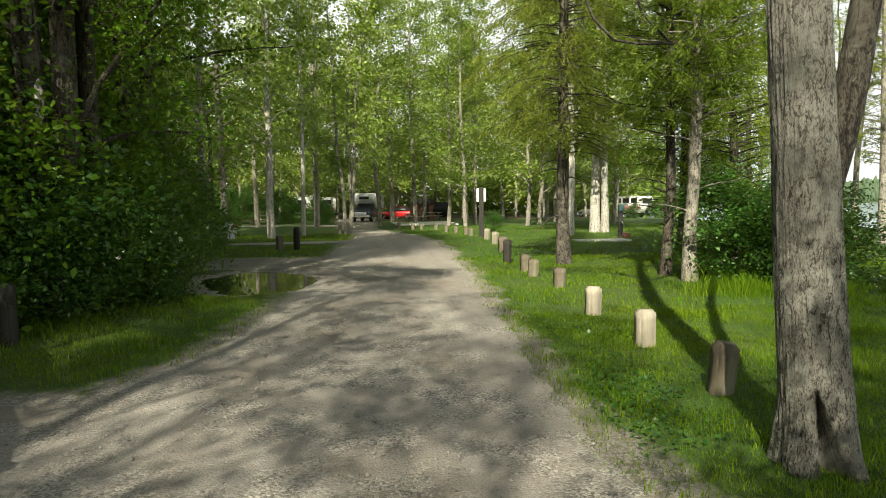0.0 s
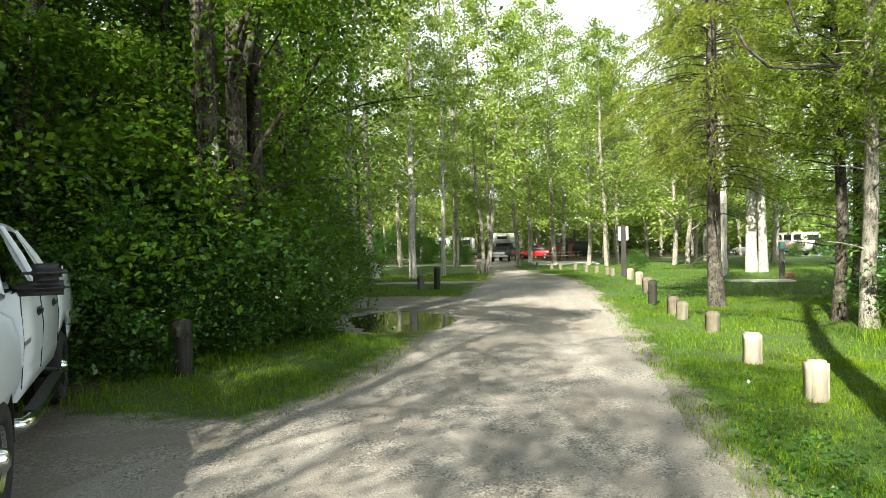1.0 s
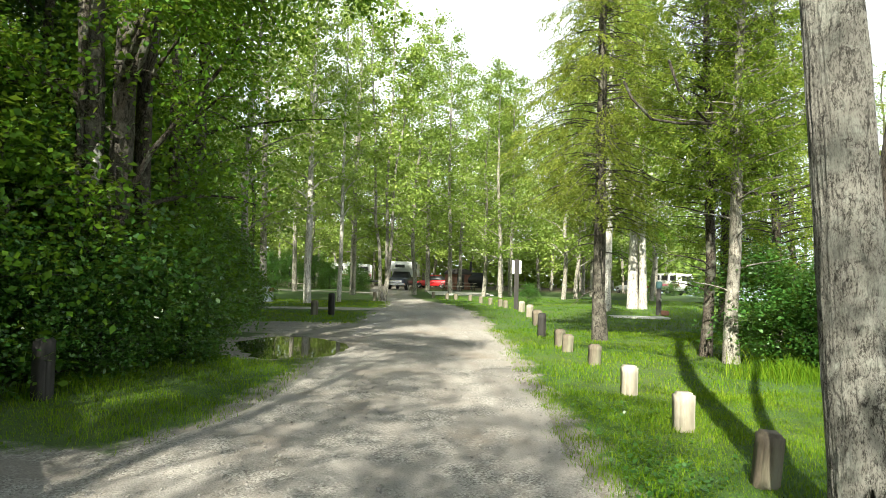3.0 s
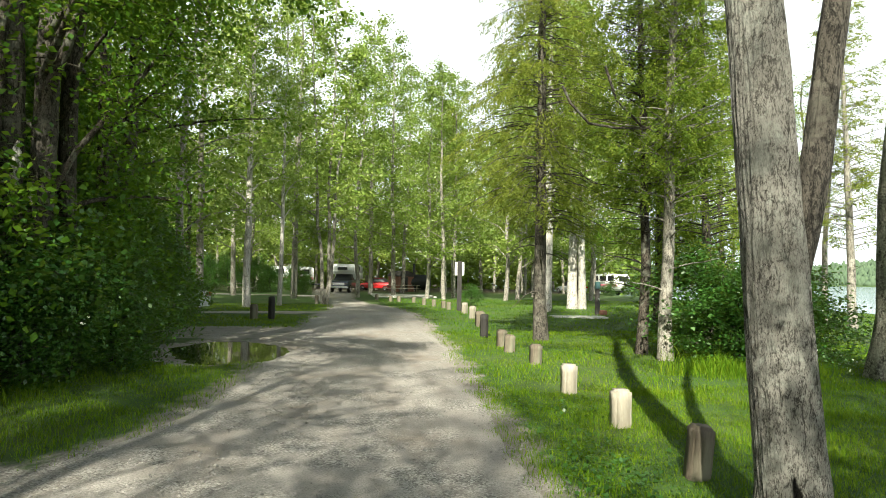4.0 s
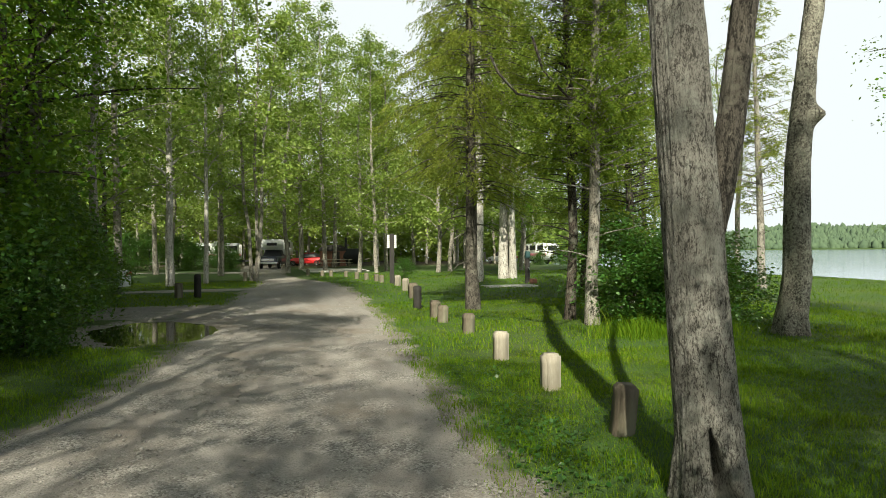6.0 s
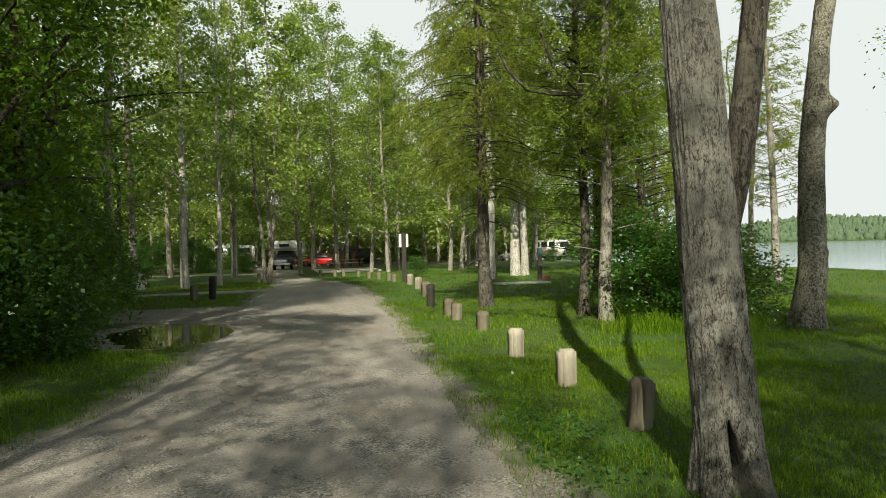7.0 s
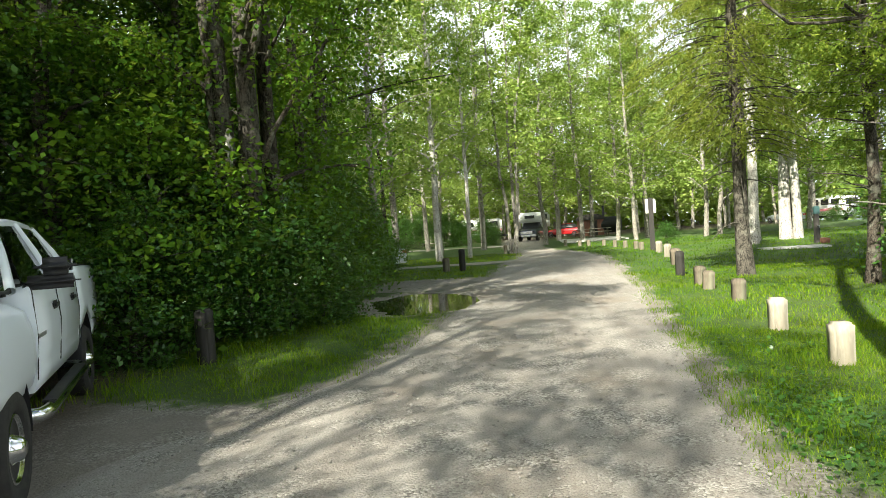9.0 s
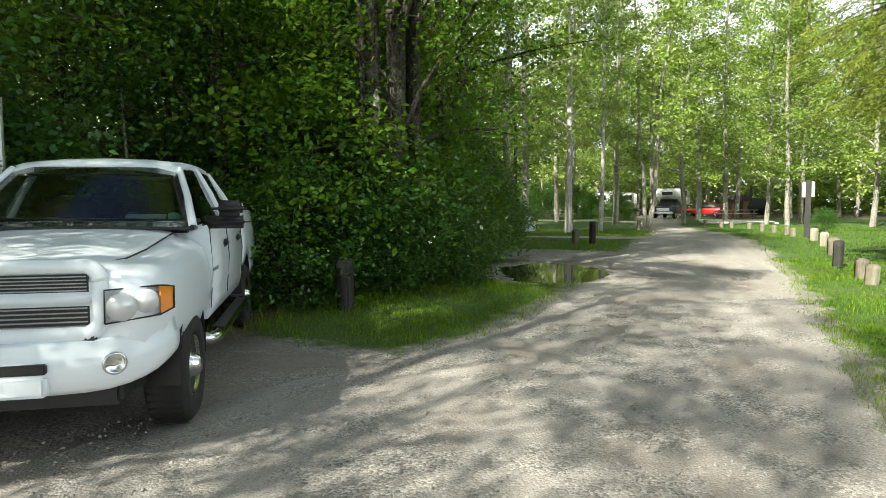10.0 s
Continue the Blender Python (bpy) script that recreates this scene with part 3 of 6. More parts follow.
def conifer(seed, h, r0, base, spread, step, leaf, twigs, droop=0.35, lean=(0, 0), width=0.3, thin=0.9, whorl=6, hang=0.6, rise=0.2):
    """Wood and needle-spray meshes of a spruce or cedar: boughs that carry hanging twigs, each set with short sprays."""
    rng = np.random.default_rng(seed)
    V, F, C, D, BV, BF = [], [], [], [], [], []
    path = trunk_path(rng, h, 0.03, lean)
    tube(V, F, path, [r0 * (1 - i / 11.5) ** 0.8 * (1.35 if i == 0 else 1) + 0.01 for i in range(12)], 9)
    z = base * 0.45
    while z < h - 0.2:
        rel = (z - base) / (h - base)
        dead = rel < 0
        for k in range(3 if dead else whorl):
            if dead and rng.uniform() < 0.7:
                continue
            az = rng.uniform(0, 6.283)
            ln_ = spread * (0.5 if dead else (1 - rel) ** thin * min(1, 0.55 + rel * 3)) * rng.uniform(0.5, 1.15) + 0.2
            p = interp_path(path, min((z + rng.uniform(0, step)) / h, 0.99))
            bp, q = [p], p
            for j in range(4):
                d = np.array([math.cos(az), math.sin(az), rise - droop * (j * 0.6) + (0.3 if j == 3 else 0)])
                q = q + d / np.linalg.norm(d) * ln_ / 4
                bp.append(q)
            tube(BV, BF, bp, [0.022 * (1 - 0.2 * j) * (0.5 + 0.5 * (1 - max(rel, 0))) for j in range(5)], 4)
            if dead:
                continue
            for j in range(max(4, int(twigs * (ln_ / spread) ** 0.8))):
                t = 0.15 + 0.85 * rng.uniform() ** 0.7
                b = interp_path(bp, min(t, 0.999))
                a2 = az + rng.choice([-1, 1]) * rng.uniform(0.2, 1.3)
                d = np.array([math.cos(a2), math.sin(a2), -hang * rng.uniform(0.3, 1.5)])
                d /= np.linalg.norm(d)
                reach = (0.16 + 0.30 * ln_ * (1.2 - t)) * rng.uniform(0.5, 1.2)
                n = 4 + int(reach / (leaf * 0.35))
                u_ = np.linspace(0.1, 1, n)[:, None]
                pts = b + d * reach * u_ + np.array([0, 0, -0.25 * hang]) * reach * u_ ** 2 + rng.normal(size=(n, 3)) * 0.022
                C.append(pts)
                D.append(np.tile(d, (n, 1)) + rng.normal(size=(n, 3)) * 0.45)
        z += step
    lv, lf = leaves(np.concatenate(C), rng, leaf, width, 0.3, 0.45, np.concatenate(D))
    return raw_mesh("trunk", V, F), raw_mesh("crown", lv, lf), raw_mesh("boughwork", BV, BF)


def plant(name, meshes, bark, foliage, m, label, category="tree", group=""):
    ob = thing(name, m, label, category, group)
    for part_name, me, material in zip(("trunk", "crown", "boughwork"), meshes, (bark, foliage, bark)):
        if not me.materials:
            me.materials.append(material)
            if part_name == "trunk":
                me.polygons.foreach_set("use_smooth", [True] * len(me.polygons))
        p = new(part_name, me)
        p.parent = ob
        if part_name == "boughwork":
            tagged(p, kind="stuff")
    return ob


def spot(x, y, turn=0.0, s=1.0, sz=None):
    return Matrix.LocRotScale((x, y, float(ground_z(x, y)) - 0.03), Euler((0, 0, turn)), (s, s, sz or s))


KINDS = {
    "tall": (broadleaf(11, 20, 0.17, 3.2, 3.4, 30, 0.195, 14, puff=0.36), M["bark_grey"], M["leaf_sunlit"], "tree", "tall slender grey-barked tree with light green, sunlit-toned leaves"),
    "tall_b": (broadleaf(12, 17.5, 0.15, 2.2, 3.1, 30, 0.195, 14, 0.1, puff=0.36), M["bark_grey"], M["leaf_sunlit"], "tree", "slender broad-leaved tree with an airy, sunlit-toned light green crown"),
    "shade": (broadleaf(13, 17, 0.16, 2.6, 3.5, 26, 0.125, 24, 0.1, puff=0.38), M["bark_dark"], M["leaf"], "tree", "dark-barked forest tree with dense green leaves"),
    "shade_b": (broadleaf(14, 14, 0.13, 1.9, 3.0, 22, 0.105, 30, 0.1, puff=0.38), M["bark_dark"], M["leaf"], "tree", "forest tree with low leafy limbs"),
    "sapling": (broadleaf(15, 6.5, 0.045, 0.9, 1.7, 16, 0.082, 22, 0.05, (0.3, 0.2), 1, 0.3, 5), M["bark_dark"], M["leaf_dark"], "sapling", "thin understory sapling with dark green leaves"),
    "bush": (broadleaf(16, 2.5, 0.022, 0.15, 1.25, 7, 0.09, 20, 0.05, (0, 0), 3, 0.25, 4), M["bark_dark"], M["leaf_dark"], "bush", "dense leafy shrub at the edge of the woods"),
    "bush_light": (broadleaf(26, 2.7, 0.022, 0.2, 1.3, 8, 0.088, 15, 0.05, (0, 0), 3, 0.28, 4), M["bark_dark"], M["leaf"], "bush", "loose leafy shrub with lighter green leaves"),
    "far": (broadleaf(17, 19, 0.18, 2.0, 4.0, 20, 0.40, 10, 0.1, puff=0.5, sides=6), M["bark_grey"], M["leaf_sunlit"], "tree", "tall sunlit tree at the back of the campground"),
    "clump": (broadleaf(18, 18, 0.10, 3.6, 2.4, 15, 0.22, 11, 0.08, (0, 0), 3, 0.34), M["bark_grey"], M["leaf_sunlit"], "tree", "clump of slim grey trunks beside the lane"),
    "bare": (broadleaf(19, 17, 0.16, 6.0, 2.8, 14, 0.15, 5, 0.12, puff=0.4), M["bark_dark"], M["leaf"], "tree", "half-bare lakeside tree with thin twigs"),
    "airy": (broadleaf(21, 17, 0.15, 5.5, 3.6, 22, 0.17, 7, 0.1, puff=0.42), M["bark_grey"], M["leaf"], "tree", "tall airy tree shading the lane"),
    "pale": (broadleaf(20, 17, 0.25, 4.4, 3.2, 24, 0.21, 13, 0.05, (0.3, 0.0), 1, 0.36), M["bark_pale"], M["leaf_sunlit"], "tree", "tree with a broad pale sunlit trunk"),
}


def stand(kind, x, y, turn=0.0, s=1.0, sz=None, group=""):
    meshes, bark, foliage, name, label = KINDS[kind]
    cat = "bush" if name == "bush" else "tree"
    return plant({"tree": "tree", "sapling": "sapling", "bush": "bush"}[name], meshes, bark, foliage, spot(x, y, turn, s, sz), label, cat, group)


TRUCK = (-3.98, 3.03)
HEADING = (0.525, -0.851)


def beside_truck(x, y, room):
    dx, dy = x - TRUCK[0], y - TRUCK[1]
    along, across = -dx * HEADING[0] - dy * HEADING[1], -dx * HEADING[1] + dy * HEADING[0]
    return -1.6 < along < 4.8 + room and abs(across) < 1.0 + room


rng = random.Random(3)
# woods along the west side of the lane
for x, y, k, s in [(-12.0, 8.2, "shade", 1.0), (-9.5, 9.0, "shade_b", 1.1), (-6.8, 12.5, "shade_b", 1.0), (-10.5, 13.5, "shade", 1.0), (-8.2, 16.8, "shade", 1.0),
                   (-12.5, 19, "shade", 1.1), (-8.8, 21.5, "shade_b", 1.0), (-13.5, 6.5, "shade", 1.1), (-13.5, 2, "shade", 1.0), (-16, 11, "tall", 1.0),
                   (-17, 17, "shade", 1.1), (-14, 25, "shade", 1.0), (-19, 23, "tall", 1.0), (-21, 8, "shade", 1.2), (-11.0, 0.6, "shade_b", 1.1),
                   (-16.5, 1.0, "shade", 1.1), (-23, 15, "shade", 1.1), (-10.5, 27, "shade", 0.95), (-24, 27, "tall_b", 1.0), (-17, 31, "shade", 1.1),
                   (-12.2, 33, "tall_b", 1.0), (-22, 37, "shade", 1.1), (-15, 40, "tall", 1.0), (-9.5, 39, "shade_b", 1.0), (-27, 20, "shade", 1.2), (-27, 33, "shade", 1.2)]:
    stand(k, x, y, rng.uniform(0, 6.28), s * rng.uniform(0.93, 1.07), group="trees of the western woods")
# trees round the bend of the lane
for x, y, k, s in [(-5.6, 16.5, "shade", 1.05), (-6.2, 25.5, "tall_b", 1.1), (-7.5, 34, "tall", 1.05), (-3.6, 45, "tall", 1.1), (-8.5, 50, "tall", 1.1), (2.2, 57, "tall", 1.22), (8.6, 50, "tall", 0.95), (11.5, 44.5, "tall_b", 1.0), (5.6, 63, "tall", 1.1), (-5.5, 69, "tall", 1.1),
                   (-6.5, 44, "tall_b", 1.0), (-4.5, 55, "tall", 1.0), (0.9, 48.2, "tall_b", 1.12), (3.95, 52.3, "tall", 1.08), (6.2, 48.2, "tall_b", 0.95), (7.15, 45.7, "tall", 0.82),
                   (9.5, 55, "tall_b", 1.0), (-9, 62, "tall", 1.0), (-1.5, 66, "tall", 0.95), (10.5, 66, "tall", 1.0), (13.4, 48.1, "tall_b", 1.0), (16.5, 54, "tall", 1.0),
                   (19, 47, "tall_b", 1.0), (15, 40, "tall", 0.95), (20.5, 38, "tall_b", 0.95), (24, 58, "tall", 1.0), (18, 62, "tall", 1.0), (-14, 50, "tall_b", 1.0)]:
    stand(k, x, y, rng.uniform(0, 6.28), s * rng.uniform(0.95, 1.05), group="trees round the bend")
stand("shade_b", -4.5, 11.3, 0.7, 1.12, 1.3, group="trees of the western woods")
stand("shade_b", -7.4, 8.9, 1.9, 1.05, group="trees of the western woods")
stand("shade_b", -5.2, 13.6, 2.7, 1.0, 1.35, group="trees of the western woods")
stand("clump", -1.15, 36.6, 0.6, 1.0)
# the far side of the campground
for i in range(46):
    x = -48 + 82 * ((i * 0.618) % 1)
    y = 72 + 26 * ((i * 0.377) % 1) - abs(x) * 0.15
    stand("far", x, y, rng.uniform(0, 6.28), rng.uniform(0.9, 1.15), group="trees at the back of the campground")
for i in range(12):
    stand("far", -34 - 9 * rng.random(), -8 + i * 6.5, rng.uniform(0, 6.28), rng.uniform(0.9, 1.1), group="trees at the back of the campground")
# trees behind the viewer that shade the lane
for x, y, k, s in [(-10.5, -5.5, "shade", 1.0), (-12.5, -11, "shade", 1.1), (-6.8, -11, "airy", 0.95), (-15, -16, "shade", 1.2), (-16, -5, "shade", 1.1), (-6.9, -17.5, "airy", 1.3), (2.9, -8.4, "shade", 1.0), (3.4, -5.4, "shade_b", 1.2), (-5.9, -4.2, "shade_b", 1.1), (-8.2, -8.8, "airy", 0.9),
                   (0.2, -14.5, "airy", 1.05), (9.5, -15, "tall_b", 1.0), (-7.4, -1.6, "shade", 0.72), (-2.0, -22, "tall", 1.0), (8.8, -3, "airy", 0.9)]:
    stand(k, x, y, rng.uniform(0, 6.28), s, group="trees behind the lane")
for x, y, s in [(1.6, -3.4, 0.85), (5.2, -4.0, 0.9), (3.5, -2.5, 0.8), (-5.7, -1.0, 0.72)]:
    stand("shade_b", x, y, x, s, 0.5, group="trees behind the lane")
# understory along the woods' edge
for i in range(34):
    y = 1.5 + 22 * ((i * 0.618) % 1)
    edge = float(np.interp(y, [0, 5, 8, 12, 16, 24], [-7.2, -6.0, -5.0, -4.4, -5.2, -6.5]))
    bx = edge - 2.6 * ((i * 0.377) % 1) ** 1.5
    if beside_truck(bx, y, 0.9):
        continue
    stand("bush_light" if i % 5 in (0, 2) else "bush", edge - 2.6 * ((i * 0.377) % 1) ** 1.5, y, rng.uniform(0, 6.28), rng.uniform(0.55, 1.5), group="shrubs at the edge of the woods")
for i in range(44):
    y = 1 + 24 * ((i * 0.618 + 0.3) % 1)
    edge = float(np.interp(y, [0, 5, 8, 12, 16, 24], [-7.6, -6.4, -5.6, -5.0, -5.7, -7.0]))
    if beside_truck(edge - 3.5 * ((i * 0.377) % 1), y, 1.1):
        continue
    stand("sapling", edge - 3.5 * ((i * 0.377) % 1), y, rng.uniform(0, 6.28), rng.uniform(0.6, 1.45), group="saplings at the edge of the woods")
for i, (x, y, s) in enumerate([(-5.0, 9.1, 0.75), (-4.5, 9.6, 0.8), (-4.2, 10.6, 0.8), (-5.4, 8.3, 0.9), (-4.0, 11.8, 0.75), (-6.3, 24.3, 0.8), (-7.0, 25.2, 0.9), (-6.6, 22.8, 0.9), (-5.9, 21.8, 0.8)]):
    stand("bush", x, y, i * 1.1, s, group="shrubs at the edge of the woods")
for i in range(16):
    stand("sapling", -8.6 - 6.5 * ((i * 0.377) % 1), 4.5 + 10 * ((i * 0.618) % 1), rng.uniform(0, 6.28), rng.uniform(0.95, 1.25), group="saplings at the edge of the woods")
for x, y, k, s in [(-9.6, 7.6, "shade_b", 0.95), (-8.4, 10.6, "shade_b", 1.0), (-12.5, 5.0, "shade_b", 1.1), (-16.5, 7.5, "shade", 1.0), (-19.5, 13, "shade", 1.0), (-14.5, 14.5, "shade", 0.95)]:
    stand(k, x, y, rng.uniform(0, 6.28), s, group="trees of the western woods")
for x, y, s in [(-5.4, 66.5, 0.8), (-4.2, 67.5, 0.7), (-7.6, 66.0, 0.9), (27.6, 62.5, 0.6), (29.6, 62.0, 0.7)]:
    stand("bush", x, y, x, s, group="shrubs round the campground")
for i in range(16):
    stand("bush", -30 + 27 * ((i * 0.618) % 1), 58 + 10 * ((i * 0.377) % 1), rng.uniform(0, 6.28), rng.uniform(0.9, 1.3), group="shrubs round the campground")

# the spruce beside the row of posts, and the cedars
plant("spruce", conifer(21, 15.5, 0.17, 3.2, 2.9, 0.21, 0.09, 19, 0.55, (0.1, 0), 0.26, 0.75, 7, 0.9, 0.1), M["bark_edge"], M["needle"], spot(5.2, 16.3), "tall spruce with drooping yellow-green boughs and a bare grey trunk")
pale_cedar = plant("cedar", conifer(22, 13, 0.13, 3.3, 1.8, 0.24, 0.078, 17, 0.2, (0.25, 0.2), 0.34, 0.5, 6, 0.7, 0.35), M["bark_grey"], M["cedar"], spot(6.6, 12.3), "cedar with a pale lower trunk and dark drooping sprays", group="cedars")
plant("cedar", conifer(23, 12, 0.11, 3.2, 1.9, 0.24, 0.078, 17, 0.2, (-0.5, 0.1), 0.34, 0.5, 6, 0.7, 0.35), M["bark_dark"], M["cedar"], spot(6.55, 13.3, 1.0), "thinner dark-barked cedar beside the pale one", group="cedars")
plant("cedar", conifer(24, 14, 0.14, 1.6, 2.4, 0.25, 0.09, 16, 0.25, (0, 0), 0.34, 0.5, 6, 0.7, 0.3), M["bark_dark"], M["cedar"], spot(10.2, 19.5, 2.0), "dark cedar standing behind the others", group="cedars")
plant("cedar", conifer(25, 12, 0.12, 1.4, 2.3, 0.25, 0.09, 16, 0.25, (0, 0), 0.34, 0.5, 6, 0.7, 0.3), M["bark_dark"], M["cedar"], spot(9.6, 15.6, 3.0), "dark cedar with boughs near the ground", group="cedars")
plant("pine", conifer(26, 13, 0.15, 3.0, 1.9, 0.36, 0.12, 12, 0.1, (-0.5, 0), 0.25, 0.5, 5, 0.35, 0.3), M["bark_grey"], M["needle"], spot(18.3, 20.4), "thin lakeside pine with sparse flat boughs", group="lakeside trees")
plant("pine", conifer(27, 12, 0.11, 4.0, 1.6, 0.4, 0.12, 10, 0.1, (-0.9, 0.2), 0.25, 0.5, 5, 0.35, 0.3), M["bark_grey"], M["needle"], spot(18.6, 22.2, 1.5), "slim leaning lakeside pine", group="lakeside trees")
for x, y, k, s, tn in [(26.5, 33.5, "bare", 0.8, 0.4), (25.2, 34.5, "bare", 0.7, 2.0), (23.0, 31.0, "tall_b", 0.75, 1.0), (24.6, 18.6, "bare", 1.0, 1.0), (27.5, 41, "tall_b", 0.8, 3.0)]:
    stand(k, x, y, tn, s, group="lakeside trees")
# pale trunks across the lawn
for x, y, s, tn in [(10.0, 30.6, 0.95, 0.3), (12.45, 33.4, 1.15, 1.2), (12.95, 33.2, 0.85, 4.0), (11.3, 33.9, 0.6, 2.0), (-4.85, 32.3, 0.75, 2.2), (-3.5, 34.5, 0.5, 0.9)]:
    stand("pale", x, y, tn, s, 1.0, group="pale trunks across the lawn")
for x, y, s, tn in [(16.5, 33, 0.95, 0.5), (14.2, 37, 0.9, 2.5), (18.5, 28.5, 0.85, 1.4)]:
    stand("shade", x, y, tn, s, group="shade trees across the lawn")
for i, (x, y, s) in enumerate([(7.7, 11.6, 0.85), (8.3, 11.0, 0.8), (8.5, 12.2, 1.0), (9.2, 11.6, 0.85), (7.6, 12.8, 1.1), (12.5, 17, 0.9), (7.2, 35.5, 0.55), (20.5, 30.5, 0.9), (16, 25, 0.5)]):
    stand("bush", x, y, i * 1.3, s, s * 0.85, group="shrubs on the lawn")


# dead drooping limbs on the pale cedar
for pts in ([(0.1, 0, 5.1), (-0.5, -0.1, 4.85), (-1.2, -0.2, 4.8), (-1.8, -0.25, 4.85), (-2.2, -0.25, 5.25), (-2.35, -0.2, 5.6)],
            [(0.1, 0, 4.7), (-0.6, -0.1, 4.9), (-1.2, -0.2, 5.4), (-1.5, -0.3, 6.1)], [(0.1, 0, 3.5), (0.7, -0.3, 3.4), (1.3, -0.5, 3.6), (1.9, -0.6, 3.5)]):
    part("limb", rod(pts, 0.028, 6), M["bark_dark"], pale_cedar, "bare dark drooping limb")


# ---- the near trees ----
def bark_tube(name, path, radii, sides, ridge, seed, flare=0.0, hollow=None, knobs=(), step=0.06):
    """A trunk with ridged bark, root flare, an optional hollow (angle, top, depth) and knobs (height, angle, size)."""
    P = [np.array(p, float) for p in path]
    rings, V, F = [], [], []
    total = P[-1][2] - P[0][2]
    steps = max(30, int(total / step))
    zs = np.linspace(P[0][2], P[-1][2], steps)
    zk = [p[2] for p in P]
    for z in zs:
        cx, cy, r = np.interp(z, zk, [p[0] for p in P]), np.interp(z, zk, [p[1] for p in P]), np.interp(z, zk, radii)
        for k in range(sides):
            a = 2 * math.pi * k / sides
            q = r
            low = max(0.0, 1 - max(z, 0) / 0.75)
            q += flare * low ** 2 * (0.55 + 0.45 * math.cos(5 * a + 0.7))
            n = Vector((math.cos(a) * 9 * r / 0.2, math.sin(a) * 9 * r / 0.2, z * 1.7 + seed))
            q += ridge * (abs(noise.noise(n)) * 1.6 - 0.4) + ridge * 0.6 * noise.noise(n * 2.7)
            q += r * 0.07 * noise.noise(Vector((math.cos(a) * 1.5, math.sin(a) * 1.5, z * 1.1 + seed)))
            if hollow:
                low = 1 - max(z, 0) / hollow[1]
                if low > 0:
                    da = (a - hollow[0] - 0.36 * low + math.pi) % (2 * math.pi) - math.pi
                    wid = 0.34 * low ** 0.8 + 0.03
                    q -= hollow[2] * min(1.0, max(0.0, 1 - abs(da) / wid) * 3.0)
                    q += 0.035 * low * math.exp(-((abs(da) - wid - 0.22) / 0.22) ** 2)
            for kz, ka, ks in knobs:
                da = (a - ka + math.pi) % (2 * math.pi) - math.pi
                q += ks * math.exp(-((z - kz) / (ks * 0.8)) ** 2 - (da * r / (ks * 0.8)) ** 2)
            V.append((cx + q * math.cos(a), cy + q * math.sin(a), z))
    for i in range(steps - 1):
        for k in range(sides):
            k2 = (k + 1) % sides
            F.append((i * sides + k, i * sides + k2, (i + 1) * sides + k2, (i + 1) * sides + k))
    return raw_mesh(name, V, F)


def hero(name, base, right, path, radii, sides, ridge, bark, label, crown, seed, **extra):
    """A tree seen close by: path as (sideways, away, height) from its foot, sideways along the unit vector right."""
    t = thing(name, Matrix.Translation((base[0], base[1], float(ground_z(*base)))), label, "tree")
    rx, ry = right
    world = [(s * rx - w * ry, s * ry + w * rx, z) for s, w, z in path]
    link_mesh("trunk", bark_tube("trunk", world, radii, sides, ridge, seed, **extra), bark, t, smooth=True)
    top = world[-1]
    if crown:
        for nm, me, mt in zip(("limbs", "crown"), crown, (bark, M["leaf"])):
            o = link_mesh(nm, me, mt, t, smooth=nm == "limbs")
            o.location = (top[0], top[1], top[2] - 0.5)
    return t, world


MAPLE = (2.63, 3.55)
RIGHT = (0.814, -0.58)
maple, line = hero("maple_tree", MAPLE, RIGHT, [(0.09, 0, -0.2), (0.06, 0, 0.4), (0.0, 0, 1.2), (-0.055, 0, 2.2), (-0.14, 0, 3.5), (-0.2, 0.0, 6.0)],
                   [0.235, 0.205, 0.188, 0.182, 0.166, 0.125], 180, 0.009, M["bark_maple"], "maple with rough grey bark, a split base and a forked stem",
                   broadleaf(31, 11, 0.13, 1.6, 3.4, 20, 0.13, 14, puff=0.5), 3.0, flare=0.055, hollow=(math.radians(236), 0.50, 0.20), step=0.03)
rx, ry = RIGHT
fork = [(0.04, 0.06, 1.45), (0.13, 0.10, 1.95), (0.20, 0.12, 2.35), (0.255, 0.14, 2.8), (0.33, 0.16, 3.4), (0.6, 0.2, 4.8), (1.0, 0.3, 6.5), (1.1, 0.4, 8.5)]
link_mesh("stem", bark_tube("stem", [(s * rx - w * ry, s * ry + w * rx, z) for s, w, z in fork], [0.085, 0.09, 0.086, 0.084, 0.08, 0.07, 0.05, 0.03], 48, 0.008, 9.0),
          M["bark_edge"], maple, "dark lichen-spotted forked stem", smooth=True)

hero("lakeside_tree", (9.3, 9.7), (0.722, -0.692), [(0, 0, -0.2), (0.02, 0, 0.3), (0.1, 0, 1.0), (0.11, 0, 2.1), (0.13, 0, 3.2), (0.22, 0, 4.2), (0.31, 0, 5.2), (0.44, 0, 6.2), (0.7, 0, 8.5)],
     [0.30, 0.27, 0.25, 0.225, 0.21, 0.20, 0.17, 0.16, 0.12], 72, 0.012, M["bark_blotched"], "leaning lakeside tree with blotched bark and a knob", broadleaf(33, 9, 0.12, 0.8, 3.4, 14, 0.15, 14, puff=0.5), 5.0,
     flare=0.08, knobs=((4.05, math.radians(-44), 0.18), (1.35, math.radians(-30), 0.05)))

